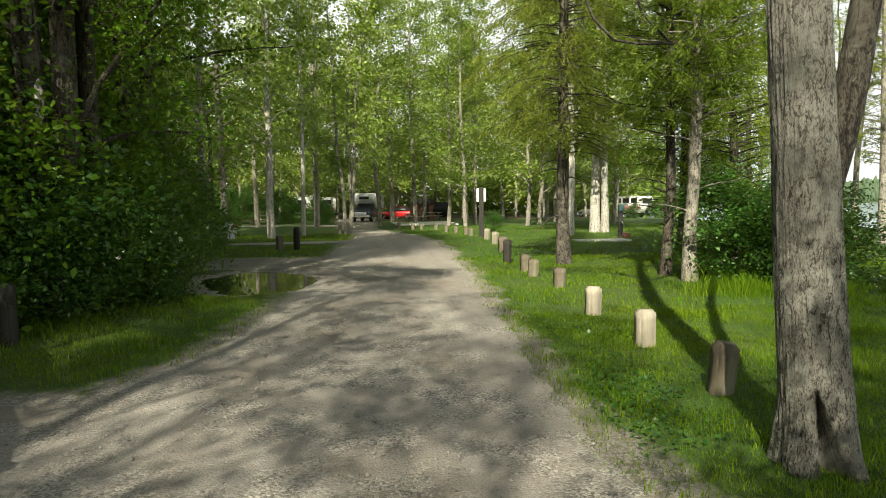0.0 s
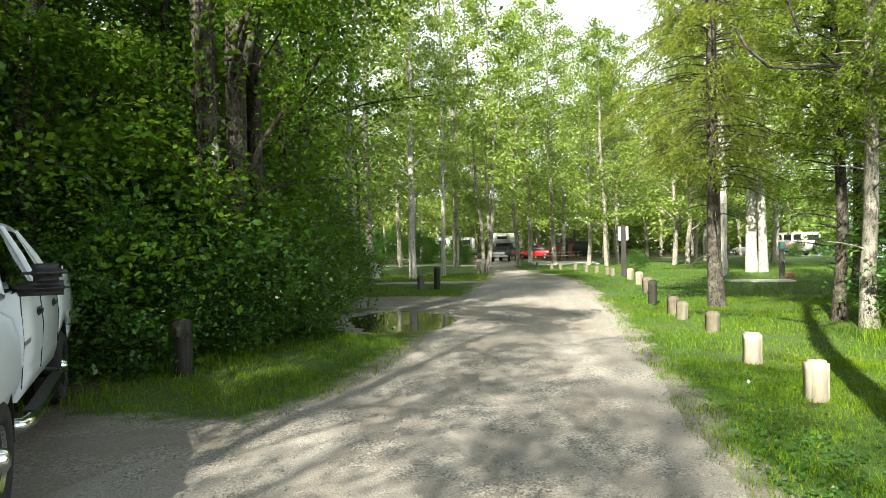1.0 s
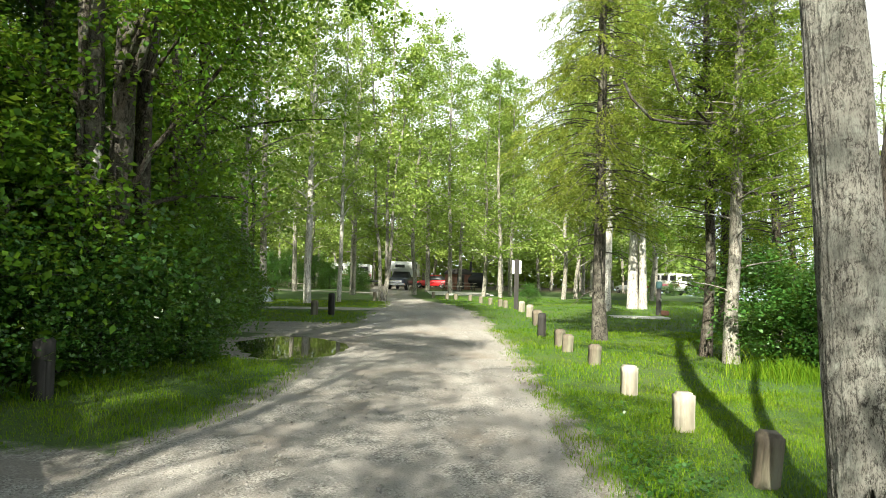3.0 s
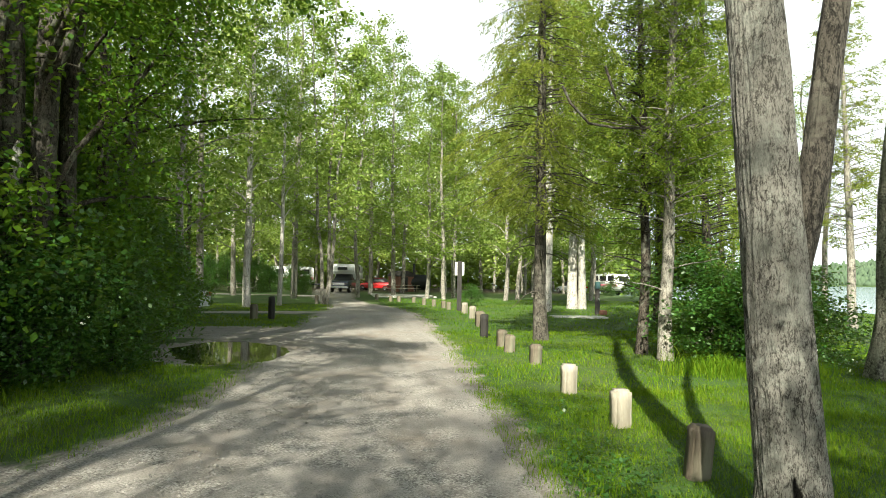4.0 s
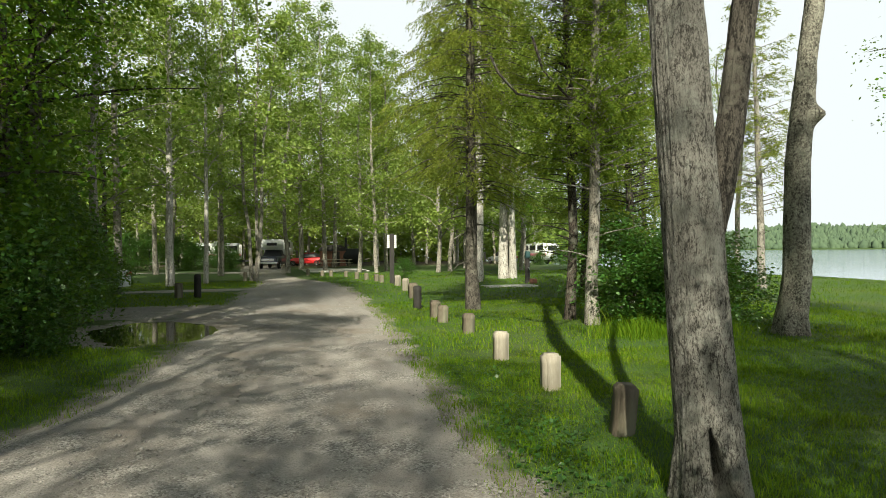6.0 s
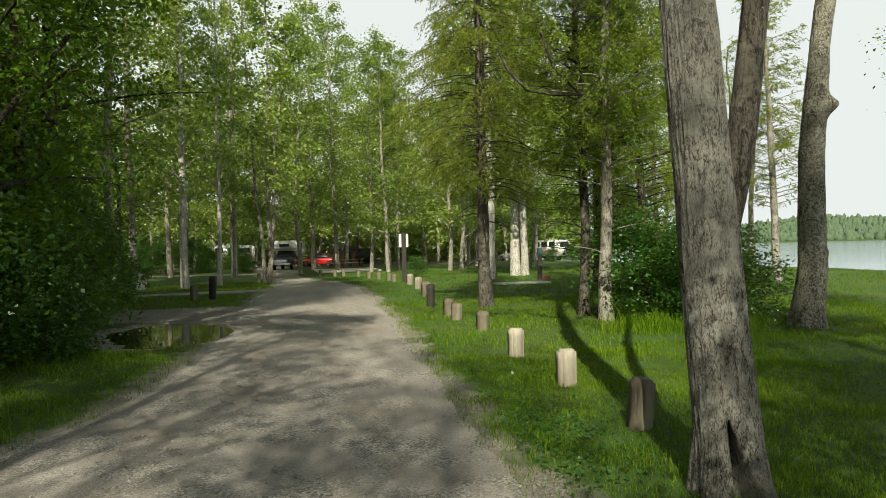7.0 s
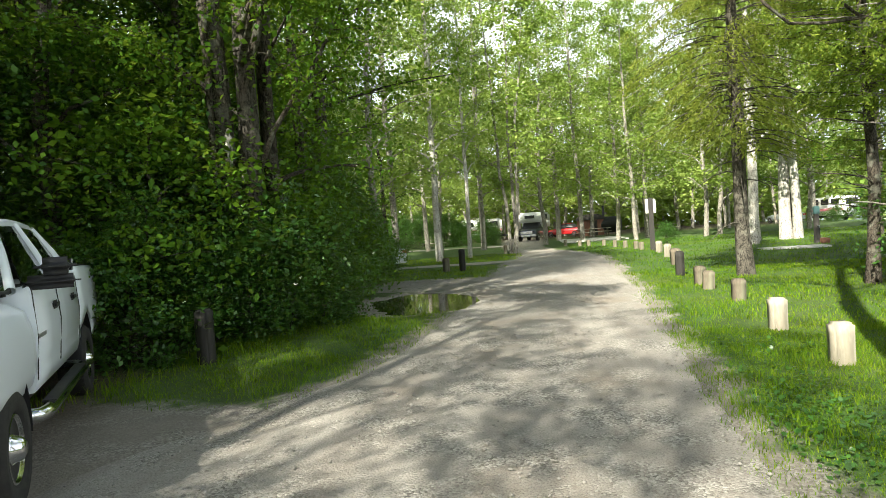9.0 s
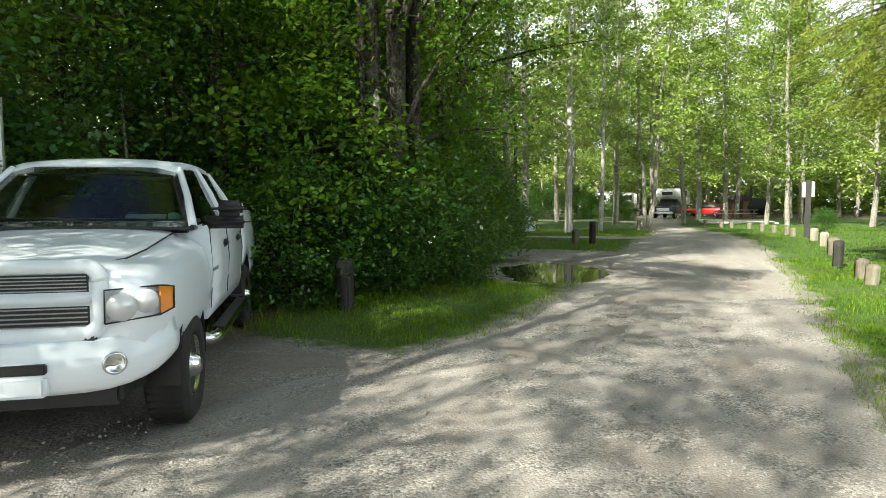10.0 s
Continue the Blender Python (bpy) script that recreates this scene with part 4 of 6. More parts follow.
# the dark group of trunks at the edge of the woods
def leafy_limb(tree, points, r, seed, leaf=0.088, per=34, foliage="leaf", reach=0.7, droop=0.5):
    """A bare limb, and drooping leafy twigs along its outer part, as parts of a tree."""
    rng = np.random.default_rng(seed)
    pts = [np.array(p, float) for p in points]
    V, F, C = [], [], []
    tube(V, F, pts, [r * (1 - 0.75 * i / (len(pts) - 1)) for i in range(len(pts))], 7)
    for k in range(int(per)):
        b = interp_path(pts, min(0.999, 0.35 + 0.65 * rng.uniform()))
        d = rng.normal(size=3) * np.array([1, 1, 0.35]) + np.array([0, 0, -droop * 0.6])
        e = b + d / np.linalg.norm(d) * reach * rng.uniform(0.4, 1.3)
        tube(V, F, [b, (b + e) / 2 + np.array([0, 0, 0.08]), e], [0.012, 0.009, 0.004], 4)
        u_ = rng.uniform(0.25, 1.1, 64)[:, None]
        C.append(b + (e - b) * u_ + rng.normal(size=(64, 3)) * np.array([0.17, 0.17, 0.11]) - np.array([0, 0, 0.12]) * u_)
    link_mesh("limb", raw_mesh("limb", V, F), M["bark_dark"], tree, smooth=True)
    if C:
        v, f = leaves(np.concatenate(C), rng, leaf, 0.62, droop, 0.55)
        link_mesh("foliage", raw_mesh("foliage", v, f), M[foliage], tree)


edge_trees = []
for i, (x, y, r, h, lx, ly) in enumerate([(-4.85, 10.0, 0.20, 17, -0.25, 0.1), (-4.60, 10.2, 0.175, 18, 0.02, 0.2), (-5.03, 9.7, 0.05, 12, 0.12, 0.1)]):
    n = 9
    path = [((0.02 + 0.2 * (0.07 - min(r, 0.07))) * math.sin(k * 1.7 + i) + lx * k / 8, ly * k / 8 + 0.02 * math.cos(k * 2 + i), -0.2 + 8.2 * k / 8) for k in range(n)]
    edge_trees.append(hero("woods_edge_tree", (x, y), (1, 0), path, [r * (1.12 - 0.04 * k) for k in range(n)], 64, 0.014 if r > 0.1 else 0.004, M["bark_edge" if r > 0.1 else "bark_dark"],
                           "tall dark trunk at the edge of the woods with flaking bark" if r > 0.1 else "thin dark stem close to the large trunks",
                           broadleaf(40 + i, h - 7, r * 0.7, 0.5, 3.6, 15, 0.10, 34, puff=0.5), 11.0 + i, flare=0.05 if r > 0.1 else 0.01)[0])
big = edge_trees[1]
leafy_limb(big, [(0, 0, 4.1), (0.35, -0.1, 5.0), (0.7, -0.1, 6.2), (1.0, 0, 7.6), (1.2, 0.1, 9)], 0.09, 1, per=30)
leafy_limb(big, [(0, 0, 2.4), (0.6, -0.2, 3.45), (1.3, -0.2, 4.35), (1.8, -0.2, 5.1), (2.2, -0.3, 6.2)], 0.055, 2, per=26)
leafy_limb(big, [(0, 0, 5.2), (1.2, -0.9, 6.0), (2.4, -1.6, 6.3), (3.3, -2.0, 6.0), (3.9, -2.2, 5.6)], 0.07, 3, per=60, reach=0.9)
leafy_limb(big, [(0, 0, 4.6), (0.9, -1.2, 5.3), (1.8, -2.2, 5.5), (2.5, -2.9, 5.2)], 0.06, 4, per=44, reach=0.8)
leafy_limb(edge_trees[0], [(0, 0, 4.0), (-0.6, -0.8, 4.6), (-1.4, -1.6, 4.9), (-2.2, -2.2, 4.7)], 0.06, 5, per=40, reach=0.8)
leafy_limb(edge_trees[0], [(0, 0, 2.9), (-0.3, -0.5, 3.05), (-1.2, -0.7, 3.1), (-2.0, -0.8, 3.3)], 0.03, 6, per=14, reach=0.6)
def bark_scar(tree, r, a0, a1, z0, z1, seed):
    """A ragged pale patch of bare wood, curved round the trunk."""
    rng = np.random.default_rng(seed)
    rows, cols = 14, 7
    V, F = [], []
    for i in range(rows):
        u_ = i / (rows - 1)
        mid, wid = (a0 + a1) / 2 + rng.uniform(-0.08, 0.08), (a1 - a0) / 2 * math.sin(math.pi * (0.08 + 0.84 * u_)) * rng.uniform(0.6, 1.1)
        for k in range(cols):
            q = 2 * k / (cols - 1) - 1
            a = mid + wid * q
            rr_ = r + 0.018 * (1 - q ** 4) + rng.uniform(-0.004, 0.004)
            V.append((rr_ * math.cos(a), rr_ * math.sin(a), z0 + (z1 - z0) * u_ + rng.uniform(-0.012, 0.012)))
    for i in range(rows - 1):
        for k in range(cols - 1):
            F.append((i * cols + k, i * cols + k + 1, i * cols + cols + k + 1, i * cols + cols + k))
    link_mesh("bark_scar", raw_mesh("bark_scar", V, F), M["bark_pale"], tree, "pale patch where the bark has come off")


bark_scar(edge_trees[0], 0.215, math.radians(-75), math.radians(-35), 2.85, 3.5, 1)
bark_scar(edge_trees[1], 0.190, math.radians(-105), math.radians(-70), 2.6, 2.95, 2)
# slim leaning birch stems among the shrubs
for x, y, lx, ly, h, r in [(-6.1, 10.7, 0.75, 0.2, 5.2, 0.045), (-8.8, 5.6, 0.5, 0.1, 8, 0.09), (-7.6, 7.4, -0.6, 0.2, 6, 0.03)]:
    V, F = [], []
    tube(V, F, [(lx * (k / 8) + 0.05 * math.sin(k * 1.3), ly * (k / 8), -0.1 + h * k / 8) for k in range(9)], [r * (1 - 0.07 * k) for k in range(9)], 8)
    ob = link_mesh("birch_stem", raw_mesh("birch_stem", V, F), M["bark_grey"], smooth=True)
    ob.location = (x, y, 0)
    tagged(ob, "slim pale leaning stem among the shrubs", "tree", "slim stems among the shrubs")


def back_woods():
    """The dense green at the far edge of the campground, down to the ground."""
    rng = np.random.default_rng(8)
    n = 40000
    az = np.radians(rng.uniform(-62, 27, n))
    r = rng.uniform(92, 112, n)
    top = 11 + 3 * np.sin(az * 23) + 2 * np.sin(az * 61)
    z = top * rng.uniform(0, 1, n) ** 1.1
    c = np.stack([r * np.sin(az), r * np.cos(az), z], 1) + rng.normal(size=(n, 3)) * 0.5
    v, f = leaves(c, rng, 1.0, 0.7, 0.3, 0.4)
    tagged(link_mesh("back_woods", raw_mesh("back_woods", v, f), M["leaf_sunlit"]), "dense green undergrowth at the far edge of the campground", "woods", kind="stuff")


back_woods()


# ---- things beside the lane ----
def turned(profile, seg=20):
    """A round solid from (radius, height) pairs."""
    bm = bmesh.new()
    rings = []
    for r, z in profile:
        rings.append([bm.verts.new((r * math.cos(2 * math.pi * k / seg), r * math.sin(2 * math.pi * k / seg), z)) for k in range(seg)])
    for a, b in zip(rings, rings[1:]):
        for k in range(seg):
            bm.faces.new((a[k], a[(k + 1) % seg], b[(k + 1) % seg], b[k]))
    bm.faces.new(rings[-1])
    bm.faces.new(rings[0][::-1])
    for f in bm.faces:
        f.smooth = True
    return bm


def wood_post(x, y, h, r, material, label, tilt=(0, 0), square=True):
    bm = bmesh.new()
    box(bm, -r, r, -r, r, -0.15, h, r * 0.28, 3)
    bmesh.ops.subdivide_edges(bm, edges=[e for e in bm.edges if abs(e.verts[0].co.z - e.verts[1].co.z) > 0.2], cuts=5, use_grid_fill=True)
    for v in bm.verts:
        n = noise.noise_vector(v.co * 6 + Vector((x, y, 0))) * r * 0.05
        v.co += n
    for f in bm.faces:
        f.smooth = True
    ob = part("post", bm, M[material])
    ob.matrix_world = pose(x, y, float(ground_z(x, y)), tilt[0], tilt[1], (x * 37 + y * 11) % 20 - 10)
    return tagged(ob, label, "bollard", "row of posts along the lane")


POSTS = [(2.89, 4.92, 0.44, 0.09, "post_brown", 4, 4), (3.09, 6.81, 0.42, 0.10, "post_pale", 0, 0), (3.20, 8.78, 0.42, 0.10, "post_pale", 0, 1), (3.57, 11.58, 0.38, 0.10, "post_brown", 0, 2),
         (3.61, 13.65, 0.38, 0.11, "post_brown", -2, 3), (3.71, 14.71, 0.42, 0.11, "post_brown", 0, 0), (3.83, 17.22, 0.66, 0.10, "post_dark", 0, 1), (4.52, 20.9, 0.52, 0.14, "post_brown", 0, -2),
         (5.09, 25.0, 0.5, 0.13, "post_grey", 0, 0), (5.38, 28.3, 0.5, 0.13, "post_grey", 0, 2)]
for x, y, h, r, mt, tx, ty in POSTS:
    wood_post(x, y, h, r, mt, {"post_grey": "weathered grey wooden bollard in the grass", "post_brown": "weathered brown wooden bollard with a worn top", "post_pale": "pale weathered wooden bollard with a chamfered top",
                               "post_dark": "dark stained wooden bollard in the grass"}[mt], (tx, ty))
for x, y in [(5.2, 31.6), (5.17, 33.1), (4.9, 35.0), (4.54, 36.5), (4.22, 39.2), (3.43, 40.7), (2.9, 41.0), (2.12, 43.5)]:
    wood_post(x, y, 0.40, 0.11, "post_brown", "weathered brown wooden bollard at the bend", (0, 0))
wood_post(-2.7, 24.0, 0.85, 0.11, "post_dark", "dark stained wooden post in the grass", (0, 0))
wood_post(-3.35, 24.1, 0.55, 0.12, "post_brown", "low mossy wooden post in the grass", (0, 0))
wood_post(-4.39, 8.03, 0.75, 0.10, "post_dark", "dark wooden post at the edge of the shrubs", (0, 0))
wood_post(-1.65, 36.9, 0.5, 0.1, "post_brown", "low wooden post beside the tree clump", (0, 0))


def marker_sign(x, y):
    t = thing("sign_post", pose(x, y, 0, 0, 0, -8), "black square post carrying a white sign panel", "sign")
    bm = bmesh.new()
    box(bm, -0.11, 0.11, -0.11, 0.11, -0.2, 2.46, 0.02)
    part("post", bm, M["post_dark"], t)
    for s in (-1, 1):
        bm = bmesh.new()
        box(bm, min(s * 0.105, s * 0.23), max(s * 0.105, s * 0.23), -0.02, 0.02, 1.75, 2.40, 0.008)
        p = part("panel", bm, M["sign"], t, "narrow white sign panel")
        for k in range(6):
            bm = bmesh.new()
            box(bm, s * 0.17 - 0.045, s * 0.17 + 0.045, -0.026, -0.021, 1.82 + k * 0.1, 1.84 + k * 0.1)
            part("lettering_bar", bm, M["steel"], p)


marker_sign(5.55, 30.6)


def hand_pump(x, y):
    t = thing("water_tap", pose(x, y, 0), "slim water tap post with a dark teal cap", "tap")
    bm = bmesh.new()
    cyl(bm, (0, 0, -0.1), (0, 0, 1.25), 0.13, 0.10)
    part("post", bm, M["post_dark"], t)
    bm = bmesh.new()
    box(bm, -0.11, 0.11, -0.11, 0.11, 1.2, 1.55, 0.03)
    part("cap", bm, plain("blue_enamel", (0.035, 0.085, 0.085), 0.5), t, "dark teal cap")
    part("spout", rod([(0, -0.05, 0.75), (0, -0.22, 0.75), (0, -0.25, 0.66)], 0.025), M["steel"], t)
    bm = bmesh.new()
    box(bm, 0.05, 0.38, -0.3, 0.2, 0, 0.22, 0.03)
    part("drain_box", bm, M["brown_board"], t)


hand_pump(11.7, 28.1)


def slab(x0, x1, y0, y1, z, label):
    bm = bmesh.new()
    box(bm, x0, x1, y0, y1, -0.1, z, 0.02)
    return tagged(part("slab", bm, M["concrete"]), label, "slab", kind="structure")


# a low light flat object of unknown kind, built as a slab
slab(2.2, 7.2, 49.5, 56.5, 0.10, "sunlit pale flat object at the campground")
slab(8.8, 11.2, 25.6, 26.6, 0.05, "flat pale concrete slab in the grass")


def picnic_table(x, y, turn):
    t = thing("picnic_table", pose(x, y, 0.08, 0, 0, turn), "weathered wooden picnic table with benches", "table", "picnic tables")
    for k in range(5):
        bm = bmesh.new()
        box(bm, -0.9, 0.9, -0.37 + k * 0.15, -0.23 + k * 0.15, 0.72, 0.76, 0.004, 1)
        part("plank", bm, M["post_pale"], t)
    for s in (-1, 1):
        bm = bmesh.new()
        box(bm, -0.9, 0.9, s * 0.72 - 0.13, s * 0.72 + 0.13, 0.42, 0.46, 0.004, 1)
        part("bench", bm, M["post_pale"], t)
        for e in (-0.65, 0.65):
            part("leg", rod([(e, s * 0.75, -0.02), (e, s * 0.18, 0.73)], 0.045, 6), M["post_brown"], t)
    for e in (-0.65, 0.65):
        bm = bmesh.new()
        box(bm, e - 0.02, e + 0.02, -0.8, 0.8, 0.36, 0.43)
        part("brace", bm, M["post_brown"], t)


for x, y, turn in [(4.6, 60, 10), (6.3, 61.5, -15), (12.0, 60, 30), (-9, 56, 20)]:
    picnic_table(x, y, turn)


def hut(x, y):
    t = thing("hut", pose(x, y, 0, 0, 0, 12), "small reddish-brown board hut with a rounded roof", "hut")
    bm = bmesh.new()
    box(bm, -1.1, 1.1, -1.2, 1.2, 0, 1.7)
    part("walls", bm, M["brown_board"], t)
    bm = bmesh.new()
    cyl(bm, (0, -1.35, 1.65), (0, 1.35, 1.65), 1.2, seg=24)
    bmesh.ops.bisect_plane(bm, geom=bm.verts[:] + bm.edges[:] + bm.faces[:], plane_co=(0, 0, 1.66), plane_no=(0, 0, -1), clear_outer=True)
    for v in bm.verts:
        v.co.z = 1.66 + (v.co.z - 1.66) * 0.55
    part("roof", bm, M["post_dark"], t)
    bm = bmesh.new()
    box(bm, -0.4, 0.4, -1.23, -1.19, 0.05, 1.6, 0.01)
    part("door", bm, M["post_dark"], t)


def barrel_stove(x, y):
    t = thing("barrel_smoker", pose(x, y, 0, 0, 0, -20), "black barrel smoker with a tall stove pipe", "smoker")
    bm = bmesh.new()
    cyl(bm, (-1.0, 0, 1.05), (1.0, 0, 1.05), 0.85, seg=26)
    part("barrel", bm, M["black_plastic"], t)
    bm = bmesh.new()
    cyl(bm, (-0.75, 0, 1.7), (-0.75, 0, 3.1), 0.13)
    part("pipe", bm, M["black_plastic"], t)
    for e in (-0.7, 0.7):
        for s in (-0.5, 0.5):
            part("leg", rod([(e, s, 0), (e, s, 0.5)], 0.05, 6), M["black_plastic"], t)


hut(6.0, 69.0)
barrel_stove(8.1, 68.5)

bm = bmesh.new()
cyl(bm, (0, 0, -0.2), (0, 0, 2.6), 0.055)
pole = part("pole", bm, M["steel"])
pole.location = (-6.17, 4.32, 0)
tagged(pole, "pale metal pole standing behind the pickup", "pole")


# ---- vehicles ----
def loft(stations, n_between=0):
    """A closed body from stations (x, half section as (y, z) pairs from the sill up to the middle), mirrored."""
    bm = bmesh.new()
    rings = []
    for x, half in stations:
        full = list(half) + [(-y, z) for y, z in reversed(half) if y > 1e-4]
        rings.append([bm.verts.new((x, y, z)) for y, z in full])
    n = len(rings[0])
    for a, b in zip(rings, rings[1:]):
        for k in range(n):
            bm.faces.new((a[k], a[(k + 1) % n], b[(k + 1) % n], b[k]))
    bm.faces.new(rings[0])
    bm.faces.new(rings[-1][::-1])
    bmesh.ops.recalc_face_normals(bm, faces=bm.faces)
    for f in bm.faces:
        f.smooth = len(f.verts) == 4
    return bm


def cut_arches(ob, holes):
    """Cuts round wheel arches (x, z, radius, y0, y1) out of a body for good."""
    bm = bmesh.new()
    for x, z, r, y0, y1 in holes:
        cyl(bm, (x, y0, z), (x, y1, z), r, seg=40)
    me = bpy.data.meshes.new("cut")
    bm.to_mesh(me)
    bm.free()
    tool = new("cut", me)
    mod = ob.modifiers.new("arch", "BOOLEAN")
    mod.object, mod.operation, mod.solver = tool, "DIFFERENCE", "EXACT"
    tool.matrix_world = ob.matrix_world
    bpy.context.view_layer.update()
    done = bpy.data.meshes.new_from_object(ob.evaluated_get(bpy.context.evaluated_depsgraph_get()))
    ob.modifiers.clear()
    ob.data = done
    bpy.data.objects.remove(tool)


def pane(pts, thick=0.008):
    bm = bmesh.new()
    v = [Vector(p) for p in pts]
    n = (v[1] - v[0]).cross(v[2] - v[0]).normalized() * thick
    a, b = [bm.verts.new(p) for p in v], [bm.verts.new(p - n) for p in v]
    bm.faces.new(a)
    bm.faces.new(b[::-1])
    for k in range(len(v)):
        bm.faces.new((a[k], b[k], b[(k + 1) % len(v)], a[(k + 1) % len(v)]))
    bmesh.ops.recalc_face_normals(bm, faces=bm.faces)
    return bm


def wheel(parent, x, y, side, r=0.40, w=0.26, rim_material="chrome", spokes=8):
    bm = turned([(r * 0.58, -w / 2), (r * 0.86, -w / 2 - 0.01), (r * 0.97, -w / 2 + 0.025), (r, -w / 2 + 0.06), (r, w / 2 - 0.06), (r * 0.97, w / 2 - 0.025),
                 (r * 0.86, w / 2 + 0.01), (r * 0.60, w / 2), (r * 0.58, w / 2 - 0.03)], 36)
    tyre = part("tyre", bm, M["rubber"], parent)
    tyre.matrix_local = pose(x, y, r, -90 * side, 0, 0)
    V, F = [], []
    for k in range(44):
        a = 2 * math.pi * k / 44
        for j, (z0, z1) in enumerate(((-w / 2 + 0.02, -0.01), (0.01, w / 2 - 0.02))):
            i = len(V)
            for da, z, q in ((-0.045, z0, 1.0), (0.045, z0, 1.0), (0.045 + 0.04 * j, z1, 1.0), (-0.045 + 0.04 * j, z1, 1.0)):
                V.append(((r + 0.010) * math.cos(a + da), (r + 0.010) * math.sin(a + da), z))
            F.append((i, i + 1, i + 2, i + 3))
    link_mesh("tread", raw_mesh("tread", V, F), M["rubber"], tyre)
    bm = turned([(r * 0.56, 0.02), (r * 0.56, w / 2 - 0.01), (r * 0.52, w / 2 - 0.004), (r * 0.49, w / 2 - 0.05), (r * 0.30, w / 2 - 0.055), (r * 0.22, w / 2 - 0.02), (r * 0.17, w / 2 + 0.03), (r * 0.10, w / 2 + 0.045)], 32)
    rim = part("rim", bm, M[rim_material], tyre)
    bm = bmesh.new()
    for k in range(spokes):
        a = 2 * math.pi * (k + 0.5) / spokes
        cyl(bm, (r * 0.41 * math.cos(a), r * 0.41 * math.sin(a), w / 2 - 0.052), (r * 0.41 * math.cos(a), r * 0.41 * math.sin(a), w / 2 - 0.036), r * 0.075, seg=10)
    hub = part("wheel_hole", bm, M["black_plastic"], tyre)
    return tyre


def pickup():
    """A tall white four-door pickup, nose along +x, its origin on the ground under the front axle."""
    d = Vector((*HEADING, 0)).normalized()
    m = Matrix.Translation((TRUCK[0], TRUCK[1], 0.0)) @ Matrix.Rotation(math.atan2(d.y, d.x), 4, "Z")
    t = thing("pickup_truck", m, "white four-door pickup truck parked beside the woods", "pickup truck")
    bpy.context.view_layer.update()
    W = M["white_paint"]
    sill = 0.62
    front = lambda y, lift, zb: [(y * 0.84, zb), (y * 0.96, zb + 0.04), (y, zb + 0.16), (y, 0.98), (y * 0.985, 1.08), (y * 0.95, 1.15 + lift * 0.5), (y * 0.86, 1.19 + lift * 0.7),
                                 (y * 0.755, 1.205 + lift * 0.85), (y * 0.72, 1.225 + lift), (y * 0.55, 1.26 + lift), (y * 0.28, 1.275 + lift), (0, 1.28 + lift)]
    st = [(0.90, [(y * 0.97, min(z, 1.10 + (z - 1.10) * 0.25)) for y, z in front(0.84, -0.04, 0.70)]), (0.86, front(0.90, -0.045, 0.68)), (0.74, front(0.955, -0.02, 0.66)), (0.50, front(0.985, 0.0, 0.64)),
          (0.20, front(1.0, 0.03, sill)), (-0.15, front(1.005, 0.065, sill)), (-0.45, front(1.0, 0.09, sill)), (-0.66, front(0.995, 0.105, sill)), (-0.78, front(0.99, 0.10, sill))]
    fb = part("front_body", loft(st), W, t, "white bonnet and wings")
    side = lambda top, y=1.0: [(y * 0.84, sill - 0.04), (y * 0.955, sill - 0.03), (y * 0.985, sill + 0.10), (y * 0.975, sill + 0.16), (y, sill + 0.24), (y * 1.005, 1.05), (y * 0.995, 1.2), (y * 0.975, top - 0.05), (y * 0.955, top), (y * 0.9, top + 0.004), (0, top + 0.004)]
    cab = part("cab_body", loft([(-0.79, side(1.375)), (-1.4, side(1.385)), (-2.1, side(1.39)), (-2.98, side(1.39))]), W, t)
    bed = part("bed", loft([(-3.00, side(1.46, 0.99)), (-3.4, side(1.465, 1.01)), (-3.6, side(1.465, 1.012)), (-4.3, side(1.46, 1.0)), (-4.80, side(1.44, 0.985))]), W, t)
    cut_arches(fb, [(0, 0.49, 0.54, -1.2, 1.2)])
    cut_arches(bed, [(-3.55, 0.46, 0.49, -1.2, 1.2)])
    for x in (0, -3.55):
        for s in (-1, 1):
            V, F = [], []
            for k in range(15):
                a = math.pi * (k / 14 * 1.1 - 0.05)
                for y, r in ((0.985, 0.485), (0.60, 0.485), (0.60, 0.05)):
                    V.append((x + r * math.cos(a), s * y, 0.46 + r * math.sin(a)))
            for k in range(14):
                F += [(k * 3, k * 3 + 1, k * 3 + 4, k * 3 + 3), (k * 3 + 1, k * 3 + 2, k * 3 + 5, k * 3 + 4)]
            link_mesh("wheel_well", raw_mesh("wheel_well", V, F), M["black_plastic"], t)
            wheel(t, x, s * 0.86, s)
    bm = bmesh.new()
    box(bm, -4.7, 0.6, -0.78, 0.78, 0.42, 0.66)
    part("underbody", bm, M["black_plastic"], t)
    # roof, pillars and glass
    st = []
    for x, hw, z in ((-1.26, 0.655, 1.87), (-1.36, 0.675, 1.915), (-1.6, 0.69, 1.945), (-2.1, 0.69, 1.955), (-2.55, 0.685, 1.935), (-2.72, 0.66, 1.89)):
        st.append((x, [(hw - 0.03, z - 0.075), (hw + 0.02, z - 0.07), (hw + 0.012, z - 0.03), (hw - 0.06, z - 0.004), (hw * 0.5, z + 0.022), (0, z + 0.03)]))
    part("roof", loft(st), W, t)
